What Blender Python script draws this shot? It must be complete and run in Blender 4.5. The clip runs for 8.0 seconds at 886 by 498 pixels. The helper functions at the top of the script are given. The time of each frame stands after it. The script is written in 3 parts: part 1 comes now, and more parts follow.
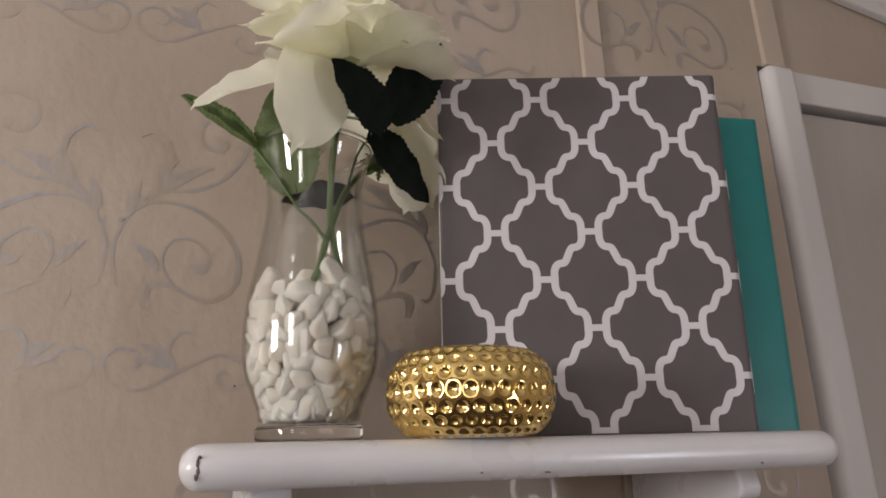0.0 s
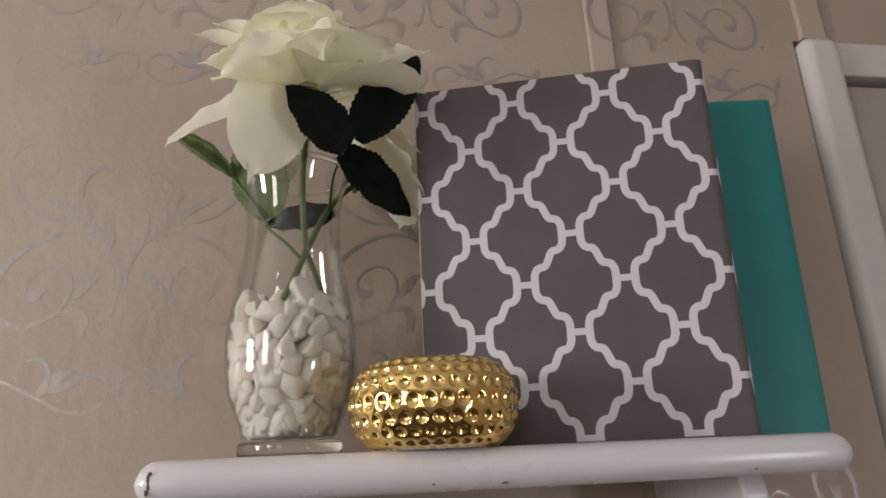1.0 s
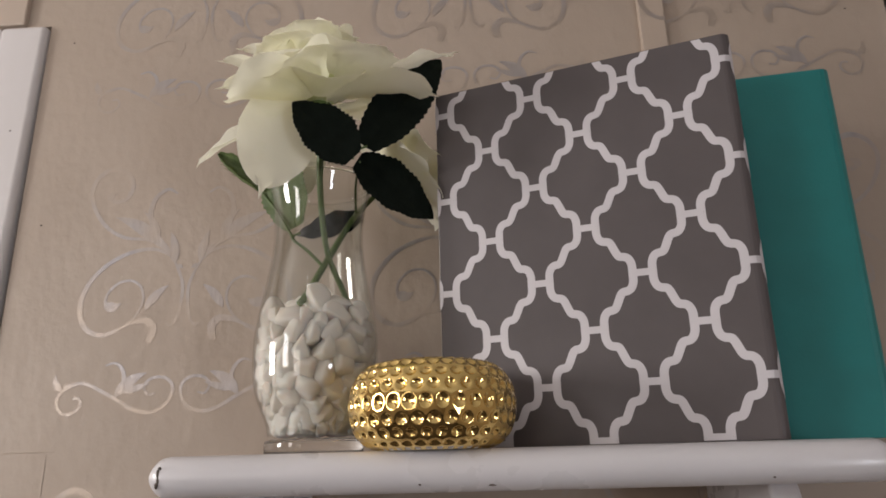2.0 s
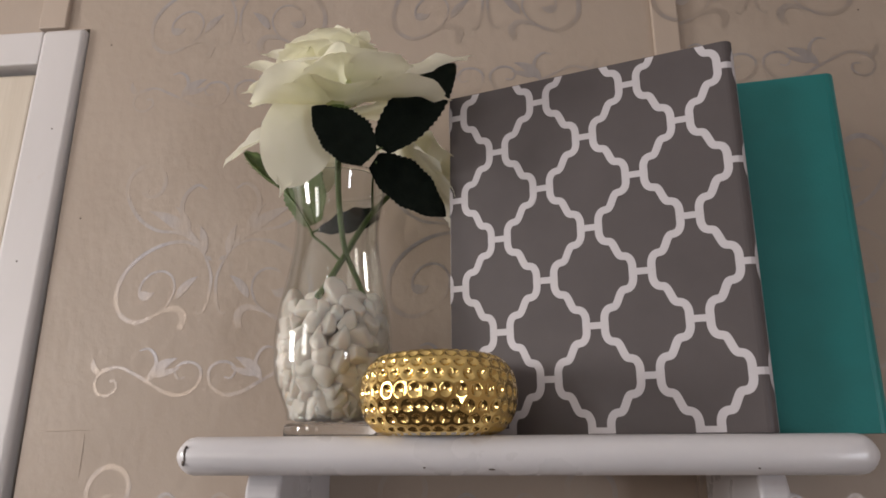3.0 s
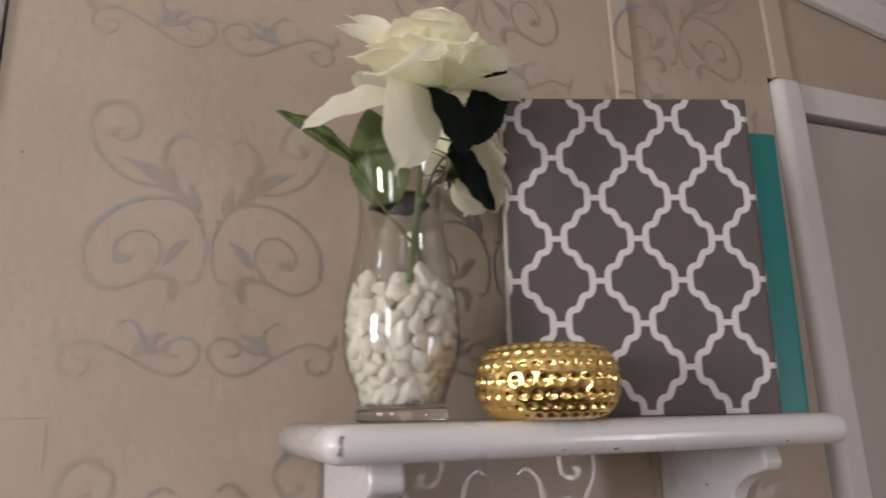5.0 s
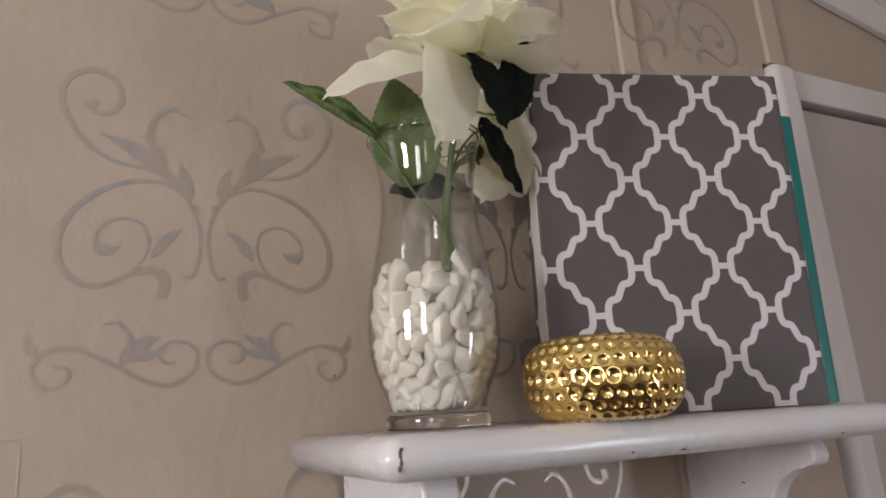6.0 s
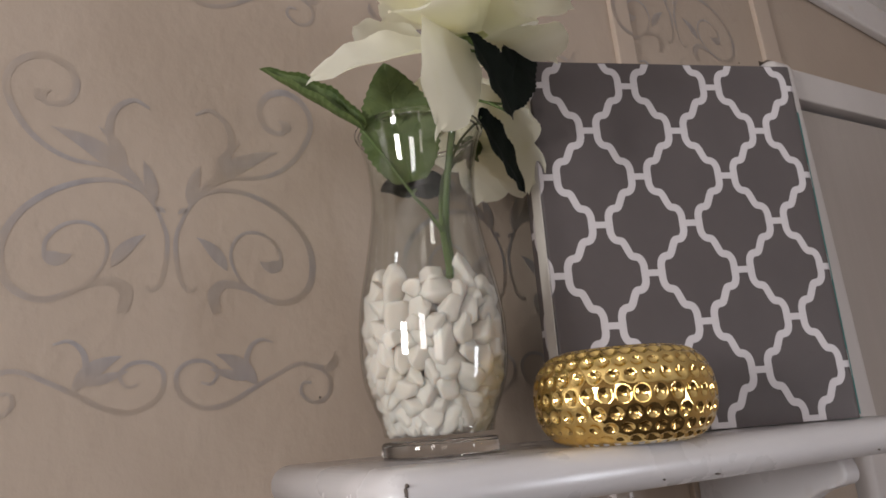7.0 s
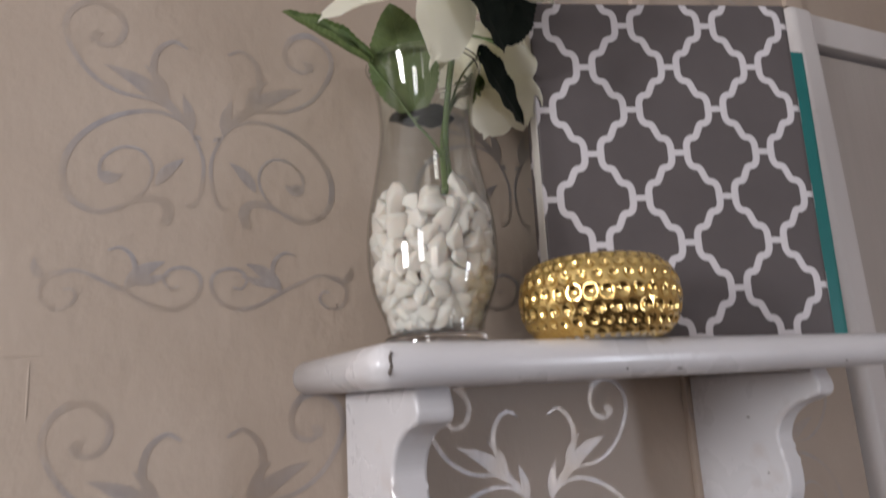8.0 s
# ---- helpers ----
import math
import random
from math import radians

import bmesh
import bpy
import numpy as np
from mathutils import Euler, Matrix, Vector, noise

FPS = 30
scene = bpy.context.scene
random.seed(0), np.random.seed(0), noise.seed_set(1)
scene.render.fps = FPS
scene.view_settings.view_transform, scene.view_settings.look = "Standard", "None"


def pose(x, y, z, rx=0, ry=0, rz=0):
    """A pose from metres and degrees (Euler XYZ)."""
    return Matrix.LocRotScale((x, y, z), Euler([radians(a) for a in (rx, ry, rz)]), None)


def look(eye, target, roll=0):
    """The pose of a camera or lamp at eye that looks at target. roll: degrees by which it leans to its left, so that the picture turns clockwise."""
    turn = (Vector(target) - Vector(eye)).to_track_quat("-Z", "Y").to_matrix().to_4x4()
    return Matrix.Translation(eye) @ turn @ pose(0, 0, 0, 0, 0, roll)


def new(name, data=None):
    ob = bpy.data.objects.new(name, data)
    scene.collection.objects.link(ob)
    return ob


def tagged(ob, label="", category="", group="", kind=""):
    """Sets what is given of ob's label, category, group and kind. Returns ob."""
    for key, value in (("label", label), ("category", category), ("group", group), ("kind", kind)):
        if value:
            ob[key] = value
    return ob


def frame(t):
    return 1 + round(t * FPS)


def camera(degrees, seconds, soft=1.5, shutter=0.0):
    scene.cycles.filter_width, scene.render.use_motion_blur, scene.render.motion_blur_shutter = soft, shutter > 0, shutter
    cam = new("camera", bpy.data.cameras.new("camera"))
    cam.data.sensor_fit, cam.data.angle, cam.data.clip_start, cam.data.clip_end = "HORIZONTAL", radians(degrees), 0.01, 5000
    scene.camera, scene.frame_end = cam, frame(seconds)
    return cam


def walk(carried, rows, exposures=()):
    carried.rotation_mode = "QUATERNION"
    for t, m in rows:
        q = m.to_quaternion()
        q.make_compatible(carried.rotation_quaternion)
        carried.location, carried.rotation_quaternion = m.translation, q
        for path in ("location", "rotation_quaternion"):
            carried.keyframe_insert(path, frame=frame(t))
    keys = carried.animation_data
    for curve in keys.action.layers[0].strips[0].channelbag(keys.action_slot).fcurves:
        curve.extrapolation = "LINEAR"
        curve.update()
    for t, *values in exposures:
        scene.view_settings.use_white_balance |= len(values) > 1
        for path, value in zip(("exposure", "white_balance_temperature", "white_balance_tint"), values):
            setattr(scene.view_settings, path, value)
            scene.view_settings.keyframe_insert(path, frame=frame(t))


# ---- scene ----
cam = camera(63.4, 8.0, soft=1.7, shutter=0.4)
PATH = [
    (0, (0.026, 0.004, 1.52), (0.673, 1.809, 2.089), -1.9),
    (0.5, (0.071, -0.012, 1.523), (0.59, 1.831, 2.101), -2.6),
    (1, (0.133, -0.024, 1.515), (0.462, 1.851, 2.128), -2.9),
    (1.5, (0.196, -0.026, 1.513), (0.287, 1.868, 2.146), -2.5),
    (2.8, (0.271, -0.057, 1.516), (0.049, 1.843, 2.098), -0.3),
    (3, (0.261, -0.063, 1.512), (0.075, 1.84, 2.099), -0.1),
    (3.5, (0.207, -0.071, 1.504), (0.139, 1.843, 2.081), -0.3),
    (4, (0.117, -0.068, 1.518), (0.358, 1.847, 2.043), -1.1),
    (4.5, (0.02, -0.063, 1.534), (0.6, 1.78, 2.05), -0.1),
    (5, (-0.081, -0.039, 1.528), (0.647, 1.757, 2.022), -1.8),
    (5.2, (-0.12, -0.03, 1.528), (0.653, 1.751, 2.011), -2.7),
    (6.3, (-0.13, 0.079, 1.542), (0.822, 1.762, 2.054), -5.0),
    (6.5, (-0.13, 0.09, 1.547), (0.846, 1.755, 2.071), -5.7),
    (7, (-0.12, 0.111, 1.544), (0.851, 1.779, 2.067), -5.3),
    (7.5, (-0.125, 0.091, 1.543), (0.818, 1.784, 2.037), -4.1),
    (8, (-0.111, 0.051, 1.492), (0.732, 1.808, 1.938), -3.8),
]
walk(cam, [(t, look(eye, target, roll)) for t, eye, target, roll in PATH],
     exposures=[(0.0, -0.02, 6620, 12.5), (1.5, 0.0, 6620, 12.5), (3.5, 0.02, 6620, 12.5), (4.5, 0.02, 6620, 12.5), (6.5, -0.04, 6480, 12.0), (7.4, -0.05, 6420, 12.0), (8.0, 0.03, 6220, 12.5)])

# ---- light: daylight from four windows, behind and beside the camera ----
world = bpy.data.worlds.new("world")
scene.world = world
world.use_nodes = True
sky = world.node_tree.nodes.new("ShaderNodeTexSky")
sky.sky_type, sky.sun_disc = "NISHITA", False
sky.sun_elevation, sky.sun_rotation = radians(40), radians(200)
world.node_tree.links.new(sky.outputs[0], world.node_tree.nodes["Background"].inputs[0])
world.node_tree.nodes["Background"].inputs[1].default_value = 0.1


def window_light(name, eye, target, width, height, watts, colour):
    data = bpy.data.lights.new(name, "AREA")
    data.shape, data.size, data.size_y, data.energy, data.color = "RECTANGLE", width, height, watts, colour
    ob = new(name, data)
    ob.matrix_world = look(eye, target)
    return ob


window_light("window_daylight", (-1.87, -1.60, 1.92), (0, -1.60, 1.92), 0.62, 0.84, 18, (1.0, 0.97, 0.945))
window_light("window_daylight", (-1.87, -0.12, 1.75), (0, -0.12, 1.75), 0.32, 0.56, 33, (1.0, 0.985, 0.96))
window_light("window_daylight", (-1.30, -2.97, 1.50), (-1.30, 0, 1.50), 0.86, 1.06, 7, (1.0, 0.95, 0.93))
window_light("window_daylight", (1.47, -1.15, 1.15), (0, -1.15, 1.15), 0.36, 0.86, 21, (0.86, 0.92, 1.0))

# ---- materials ----


def material(name, colour, rough=0.5, metal=0.0, colour2=None, scale=20.0, bump=0.0, bump_scale=200.0, stretch=(1, 1, 1), coat=0.0, per_object=0.0, blotch=None, spec=0.5):
    """A principled surface: two colours mixed by noise, fine relief, roughness that varies a little."""
    m = bpy.data.materials.new(name)
    m.use_nodes = True
    n, l = m.node_tree.nodes, m.node_tree.links
    b = n["Principled BSDF"]
    b.inputs["Metallic"].default_value = metal
    b.inputs["Specular IOR Level"].default_value = spec
    b.inputs["Coat Weight"].default_value = coat
    b.inputs["Coat Roughness"].default_value = 0.15
    tc, mp = n.new("ShaderNodeTexCoord"), n.new("ShaderNodeMapping")
    mp.inputs["Scale"].default_value = stretch
    l.new(tc.outputs["Object"], mp.inputs["Vector"])
    noise_a = n.new("ShaderNodeTexNoise")
    noise_a.inputs["Scale"].default_value, noise_a.inputs["Detail"].default_value = scale, 6
    l.new(mp.outputs[0], noise_a.inputs["Vector"])
    ramp = n.new("ShaderNodeValToRGB")
    ramp.color_ramp.elements[0].position, ramp.color_ramp.elements[1].position = 0.35, 0.68
    ramp.color_ramp.elements[0].color = (*colour, 1)
    ramp.color_ramp.elements[1].color = (*(colour2 or [c * 0.93 for c in colour]), 1)
    l.new(noise_a.outputs["Fac"], ramp.inputs["Fac"])
    out = ramp.outputs["Color"]
    if blotch:
        noise_b = n.new("ShaderNodeTexNoise")
        noise_b.inputs["Scale"].default_value, noise_b.inputs["Detail"].default_value = blotch[1], 3
        l.new(tc.outputs["Object"], noise_b.inputs["Vector"])
        lim = n.new("ShaderNodeMapRange")
        lim.inputs["From Min"].default_value, lim.inputs["From Max"].default_value = blotch[2], blotch[3]
        l.new(noise_b.outputs["Fac"], lim.inputs["Value"])
        mix = n.new("ShaderNodeMix")
        mix.data_type = "RGBA"
        mix.inputs["B"].default_value = (*blotch[0], 1)
        l.new(lim.outputs["Result"], mix.inputs["Factor"])
        l.new(out, mix.inputs["A"])
        out = mix.outputs["Result"]
    if per_object:
        info, var = n.new("ShaderNodeObjectInfo"), n.new("ShaderNodeMapRange")
        var.inputs["To Min"].default_value, var.inputs["To Max"].default_value = 1 - per_object, 1 + per_object
        l.new(info.outputs["Random"], var.inputs["Value"])
        hsv = n.new("ShaderNodeHueSaturation")
        l.new(var.outputs["Result"], hsv.inputs["Value"])
        l.new(out, hsv.inputs["Color"])
        out = hsv.outputs["Color"]
    l.new(out, b.inputs["Base Color"])
    rr = n.new("ShaderNodeMapRange")
    rr.inputs["To Min"].default_value, rr.inputs["To Max"].default_value = rough * 0.82, min(1, rough * 1.18)
    l.new(noise_a.outputs["Fac"], rr.inputs["Value"])
    l.new(rr.outputs["Result"], b.inputs["Roughness"])
    if bump:
        fine, bp = n.new("ShaderNodeTexNoise"), n.new("ShaderNodeBump")
        fine.inputs["Scale"].default_value, fine.inputs["Detail"].default_value = bump_scale, 4
        l.new(mp.outputs[0], fine.inputs["Vector"])
        l.new(fine.outputs["Fac"], bp.inputs["Height"])
        bp.inputs["Strength"].default_value, bp.inputs["Distance"].default_value = bump, 0.002
        l.new(bp.outputs[0], b.inputs["Normal"])
    return m


WALL = material("wall_paint", (0.42, 0.345, 0.285), 0.50, colour2=(0.40, 0.325, 0.265), scale=9, bump=0.40, bump_scale=80, stretch=(1.1, 1, 0.8), blotch=((0.36, 0.29, 0.235), 3.0, 0.52, 0.75), spec=0.45)
SILVER = material("silver_stencil_paint", (0.395, 0.375, 0.385), 0.40, metal=0.55, colour2=(0.34, 0.32, 0.33), scale=60, bump=0.2, bump_scale=90, stretch=(1.6, 1, 0.5), blotch=((0.42, 0.352, 0.297), 11, 0.38, 0.58))
SHELF = material("white_gloss_paint", (0.655, 0.64, 0.66), 0.28, colour2=(0.615, 0.60, 0.62), scale=14, bump=0.10, bump_scale=60, coat=0.25, blotch=((0.58, 0.54, 0.54), 22, 0.60, 0.72))
CHIP = material("bare_wood_chip", (0.06, 0.05, 0.045), 0.8, colour2=(0.16, 0.13, 0.11), scale=400)
TRIM = material("white_trim_paint", (0.64, 0.61, 0.61), 0.4, colour2=(0.60, 0.57, 0.565), scale=12, bump=0.12, bump_scale=60, stretch=(1, 1, 0.3), blotch=((0.58, 0.53, 0.50), 26, 0.66, 0.74))
BATTEN = material("painted_batten", (0.46, 0.375, 0.31), 0.36, colour2=(0.43, 0.35, 0.285), scale=15, bump=0.1, stretch=(1, 1, 0.2))
PANEL_A = material("cream_wood_panel", (0.62, 0.55, 0.46), 0.42, colour2=(0.55, 0.48, 0.39), scale=14, bump=0.2, bump_scale=60, stretch=(4, 4, 0.25))
PANEL_B = material("taupe_wood_panel", (0.44, 0.40, 0.375), 0.42, colour2=(0.42, 0.38, 0.355), scale=14, bump=0.25, bump_scale=60, stretch=(4, 4, 0.25))
CEILING = material("popcorn_ceiling", (0.80, 0.77, 0.75), 0.9, colour2=(0.68, 0.65, 0.63), scale=60, bump=1.0, bump_scale=90)
FLOOR = material("brown_carpet", (0.07, 0.05, 0.04), 0.95, colour2=(0.045, 0.034, 0.027), scale=120, bump=0.8, bump_scale=300)
GREY = material("grey_laminated_cover", (0.102, 0.088, 0.090), 0.46, colour2=(0.094, 0.081, 0.083), scale=30, bump=0.03, bump_scale=300, spec=0.3)
WHITE_PRINT = material("off_white_print", (0.60, 0.572, 0.600), 0.36, colour2=(0.57, 0.543, 0.57), scale=30)
TEAL = material("teal_vinyl", (0.008, 0.210, 0.208), 0.42, colour2=(0.007, 0.192, 0.190), scale=30, bump=0.12, bump_scale=350)
PAGE = material("paper_edges", (0.72, 0.69, 0.66), 0.8, scale=40)
GOLD = material("polished_gold_glaze", (0.84, 0.62, 0.25), 0.06, metal=1.0, colour2=(0.80, 0.58, 0.22), scale=40)
GOLD_BASE = material("bare_ceramic_base", (0.6, 0.57, 0.55), 0.4, scale=40)
PEBBLE = material("white_marble_pebble", (0.84, 0.785, 0.74), 0.5, colour2=(0.79, 0.73, 0.68), scale=90, bump=0.25, bump_scale=400, per_object=0.06)
PETAL = material("ivory_silk_petal", (0.95, 0.938, 0.84), 0.75, colour2=(0.93, 0.918, 0.80), scale=30, bump=0.05, bump_scale=200, blotch=((0.80, 0.82, 0.58), 24, 0.6, 0.85), spec=0.25)
PETAL_BASE = material("yellow_green_petal_base", (0.80, 0.83, 0.50), 0.75, colour2=(0.84, 0.86, 0.62), scale=40, bump=0.05, bump_scale=200, spec=0.25)
LEAF = material("green_fabric_leaf", (0.095, 0.135, 0.036), 0.6, colour2=(0.060, 0.096, 0.026), scale=80, bump=0.4, bump_scale=300)
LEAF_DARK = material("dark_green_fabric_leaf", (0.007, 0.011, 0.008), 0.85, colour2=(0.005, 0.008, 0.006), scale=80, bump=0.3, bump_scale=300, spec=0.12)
STEM = material("green_plastic_stem", (0.105, 0.155, 0.045), 0.45, colour2=(0.075, 0.125, 0.034), scale=60, bump=0.2)
PEBBLE.node_tree.nodes["Principled BSDF"].inputs["Subsurface Weight"].default_value = 0.6
PEBBLE.node_tree.nodes["Principled BSDF"].inputs["Subsurface Radius"].default_value = (0.008, 0.0065, 0.0055)
PEBBLE.node_tree.nodes["Principled BSDF"].inputs["Subsurface Scale"].default_value = 1.0
for mat, amount in ((PETAL, 0.5), (PETAL_BASE, 0.5), (LEAF, 0.08)):
    # cloth lets a little light through
    nodes, links = mat.node_tree.nodes, mat.node_tree.links
    through_light, add = nodes.new("ShaderNodeBsdfTranslucent"), nodes.new("ShaderNodeMixShader")
    through_light.inputs["Color"].default_value = (1.0, 0.985, 0.80, 1) if mat is PETAL else (0.90, 0.93, 0.60, 1) if mat is PETAL_BASE else (0.12, 0.25, 0.04, 1)
    add.inputs[0].default_value = amount
    links.new(nodes["Principled BSDF"].outputs[0], add.inputs[1])
    links.new(through_light.outputs[0], add.inputs[2])
    links.new(add.outputs[0], nodes["Material Output"].inputs["Surface"])
GLASS = bpy.data.materials.new("clear_glass")
GLASS.use_nodes = True
glass_b = GLASS.node_tree.nodes["Principled BSDF"]
glass_b.inputs["Base Color"].default_value = (1.0, 1.0, 0.998, 1)
glass_b.inputs["Roughness"].default_value = 0.01
glass_b.inputs["Transmission Weight"].default_value = 1.0
glass_b.inputs["IOR"].default_value = 1.5

# blown wall of the vase, too thin to bend the view: clear, with a gloss that grows towards the edges
THIN_GLASS = bpy.data.materials.new("thin_clear_glass")
THIN_GLASS.use_nodes = True
thin_n, thin_l = THIN_GLASS.node_tree.nodes, THIN_GLASS.node_tree.links
clear, gloss, facing = thin_n.new("ShaderNodeBsdfTransparent"), thin_n.new("ShaderNodeBsdfGlossy"), thin_n.new("ShaderNodeLayerWeight")
clear.inputs["Color"].default_value = (0.955, 0.960, 0.948, 1)
gloss.inputs["Roughness"].default_value = 0.015
facing.inputs["Blend"].default_value = 0.5
power, scale_up, thin_mix = thin_n.new("ShaderNodeMath"), thin_n.new("ShaderNodeMath"), thin_n.new("ShaderNodeMixShader")
power.operation, power.inputs[1].default_value = "POWER", 3.4
scale_up.operation, scale_up.inputs[1].default_value, scale_up.inputs[2].default_value = "MULTIPLY_ADD", 0.75, 0.055
thin_l.new(facing.outputs["Facing"], power.inputs[0])
thin_l.new(power.outputs[0], scale_up.inputs[0])
thin_l.new(scale_up.outputs[0], thin_mix.inputs[0])
thin_l.new(clear.outputs[0], thin_mix.inputs[1])
thin_l.new(gloss.outputs[0], thin_mix.inputs[2])
thin_l.new(thin_mix.outputs[0], thin_n["Material Output"].inputs["Surface"])

# ---- mesh helpers ----


def mesh_of(bm, name, mat, smooth=False):
    data = bpy.data.meshes.new(name)
    bmesh.ops.recalc_face_normals(bm, faces=bm.faces)
    bm.to_mesh(data)
    bm.free()
    data.materials.append(mat)
    if smooth:
        data.polygons.foreach_set("use_smooth", [True] * len(data.polygons))
    return data


def part(name, bm, mat, parent=None, label="", smooth=False):
    ob = new(name, mesh_of(bm, name, mat, smooth))
    ob.parent = parent
    return tagged(ob, label=label)


def empty(name, at=(0, 0, 0), **tags):
    ob = new(name)
    ob.empty_display_size = 0.02
    ob.location = at
    return tagged(ob, **tags)


def box(bm, x0, x1, y0, y1, z0, z1, bevel=0.0, shear=0.0, segments=2):
    """An upright box; shear: how far x moves for each metre below z = 1.98."""
    made = bmesh.ops.create_cube(bm, size=1.0)["verts"]
    for v in made:
        v.co = Vector((x0 + (v.co.x + 0.5) * (x1 - x0), y0 + (v.co.y + 0.5) * (y1 - y0), z0 + (v.co.z + 0.5) * (z1 - z0)))
        v.co.x += (1.98 - v.co.z) * shear
    if bevel:
        edges = list({e for v in made for e in v.link_edges})
        bmesh.ops.bevel(bm, geom=edges, offset=bevel, segments=segments, affect="EDGES", profile=0.5)
    return bm


def boxed(*args, **keys):
    return box(bmesh.new(), *args, **keys)


def lathe(bm, profile, segments=72, close=False):
    """Turn (radius, height) pairs round the z axis."""
    rings = []
    for r, z in profile:
        if r < 1e-6:
            rings.append([bm.verts.new((0, 0, z))])
        else:
            rings.append([bm.verts.new((r * math.cos(a), r * math.sin(a), z)) for a in (2 * math.pi * i / segments for i in range(segments))])
    for a, b in zip(rings, rings[1:]):
        for i in range(segments):
            p, q = a[i % len(a)], a[(i + 1) % len(a)]
            r, s = b[(i + 1) % len(b)], b[i % len(b)]
            quad = [v for k, v in enumerate((p, q, r, s)) if v not in (p, q, r, s)[:k]]
            if len(quad) > 2:
                bm.faces.new(quad)
    return bm


def smooth_curve(points, steps=8):
    """Catmull-Rom through the points."""
    pts = [Vector(p) for p in points]
    pts = [2 * pts[0] - pts[1], *pts, 2 * pts[-1] - pts[-2]]
    out = []
    for a, b, c, d in zip(pts, pts[1:], pts[2:], pts[3:]):
        for i in range(steps):
            t = i / steps
            out.append(0.5 * (2 * b + (c - a) * t + (2 * a - 5 * b + 4 * c - d) * t * t + (3 * b - a - 3 * c + d) * t ** 3))
    return out + [pts[-2]]


def ribbon(bm, line, widths, lift, flip=1):
    """A flat band in the x-z plane along a 2D line, with its own width at each point and a thin edge; lift: its thickness towards -y."""
    n = len(line)
    rows = []
    for i, p in enumerate(line):
        d = (line[min(i + 1, n - 1)] - line[max(i - 1, 0)])
        d = d.normalized() if d.length > 1e-9 else Vector((1, 0))
        side = Vector((-d.y, d.x)) * widths[i] / 2
        rows.append([bm.verts.new((flip * q.x, y, q.y)) for q, y in ((p + side, 0), (p + side, -lift), (p - side, -lift), (p - side, 0))])
    for a, b in zip(rows, rows[1:]):
        for k in range(3):
            bm.faces.new((a[k], a[k + 1], b[k + 1], b[k]))


def tube(bm, points, radii, sides=8, steps=6):
    line = smooth_curve(points, steps)
    rings = []
    for i, p in enumerate(line):
        d = (line[min(i + 1, len(line) - 1)] - line[max(i - 1, 0)]).normalized()
        u = d.cross(Vector((0.3, 1, 0.1))).normalized()
        w = d.cross(u)
        t = i / (len(line) - 1) * (len(radii) - 1)
        k = min(int(t), len(radii) - 2)
        r = radii[k] + (radii[k + 1] - radii[k]) * (t - k)
        rings.append([bm.verts.new(p + r * (math.cos(a) * u + math.sin(a) * w)) for a in (2 * math.pi * j / sides for j in range(sides))])
    for a, b in zip(rings, rings[1:]):
        for j in range(sides):
            bm.faces.new((a[j], a[(j + 1) % sides], b[(j + 1) % sides], b[j]))
    bm.faces.new(rings[0])
    bm.faces.new(rings[-1])
    return bm


# ---- the room ----
Y = 0.622                       # face of the stencilled wall
X0, X1, YB = -1.9, 1.5, -3.0   # side walls and back wall


def ceiling_z(x):
    return 2.1725 - 0.19 * (x - 0.75)


def sloped_wall(bm, x0, x1, y0, y1, z0):
    """A wall whose top follows the sloping ceiling."""
    box(bm, x0, x1, y0, y1, z0, 3.0)
    for v in bm.verts:
        if v.co.z > 2.9:
            v.co.z = ceiling_z(v.co.x)


DL0, DL1, DR0, DR1 = -0.95, -0.2210, 0.6765, 1.36   # door openings
bm = bmesh.new()
for a, b, z0 in ((X0 - 0.1, DL0, 0), (DL1, DR0 - 0.004, 0), (DR1, X1 + 0.1, 0), (DL0, DL1, 2.0065), (DR0 - 0.004, DR1, 1.9835)):
    sloped_wall(bm, a, b, Y, Y + 0.10, z0)
wall_north = part("wall_north", bm, WALL)
tagged(wall_north, "beige satin painted panel wall with silver stencilled scrolls", "wall", kind="structure")

bm = bmesh.new()
sloped_wall(bm, X0 - 0.1, X0, YB, -2.0, 0)
sloped_wall(bm, X0 - 0.1, X0, -2.0, -1.2, 2.47)
box(bm, X0 - 0.1, X0, -2.0, -1.2, 0, 1.37)
sloped_wall(bm, X0 - 0.1, X0, -1.2, -0.35, 0)
sloped_wall(bm, X0 - 0.1, X0, 0.11, Y, 0)
sloped_wall(bm, X0 - 0.1, X0, -0.35, 0.11, 2.05)
box(bm, X0 - 0.1, X0, -0.35, 0.11, 0, 1.45)
tagged(part("wall_west", bm, WALL), "beige painted wall with two window openings", "wall", kind="structure")
bm = bmesh.new()
sloped_wall(bm, X1, X1 + 0.1, YB, -1.35, 0)
sloped_wall(bm, X1, X1 + 0.1, -0.95, Y, 0)
sloped_wall(bm, X1, X1 + 0.1, -1.35, -0.95, 1.6)
box(bm, X1, X1 + 0.1, -1.35, -0.95, 0, 0.7)
tagged(part("wall_east", bm, WALL), "beige painted wall with a window opening", "wall", kind="structure")
bm = bmesh.new()
sloped_wall(bm, X0 - 0.1, -1.75, YB - 0.1, YB, 0)
sloped_wall(bm, -0.85, X1 + 0.1, YB - 0.1, YB, 0)
sloped_wall(bm, -1.75, -0.85, YB - 0.1, YB, 2.05)
box(bm, -1.75, -0.85, YB - 0.1, YB, 0, 0.95)
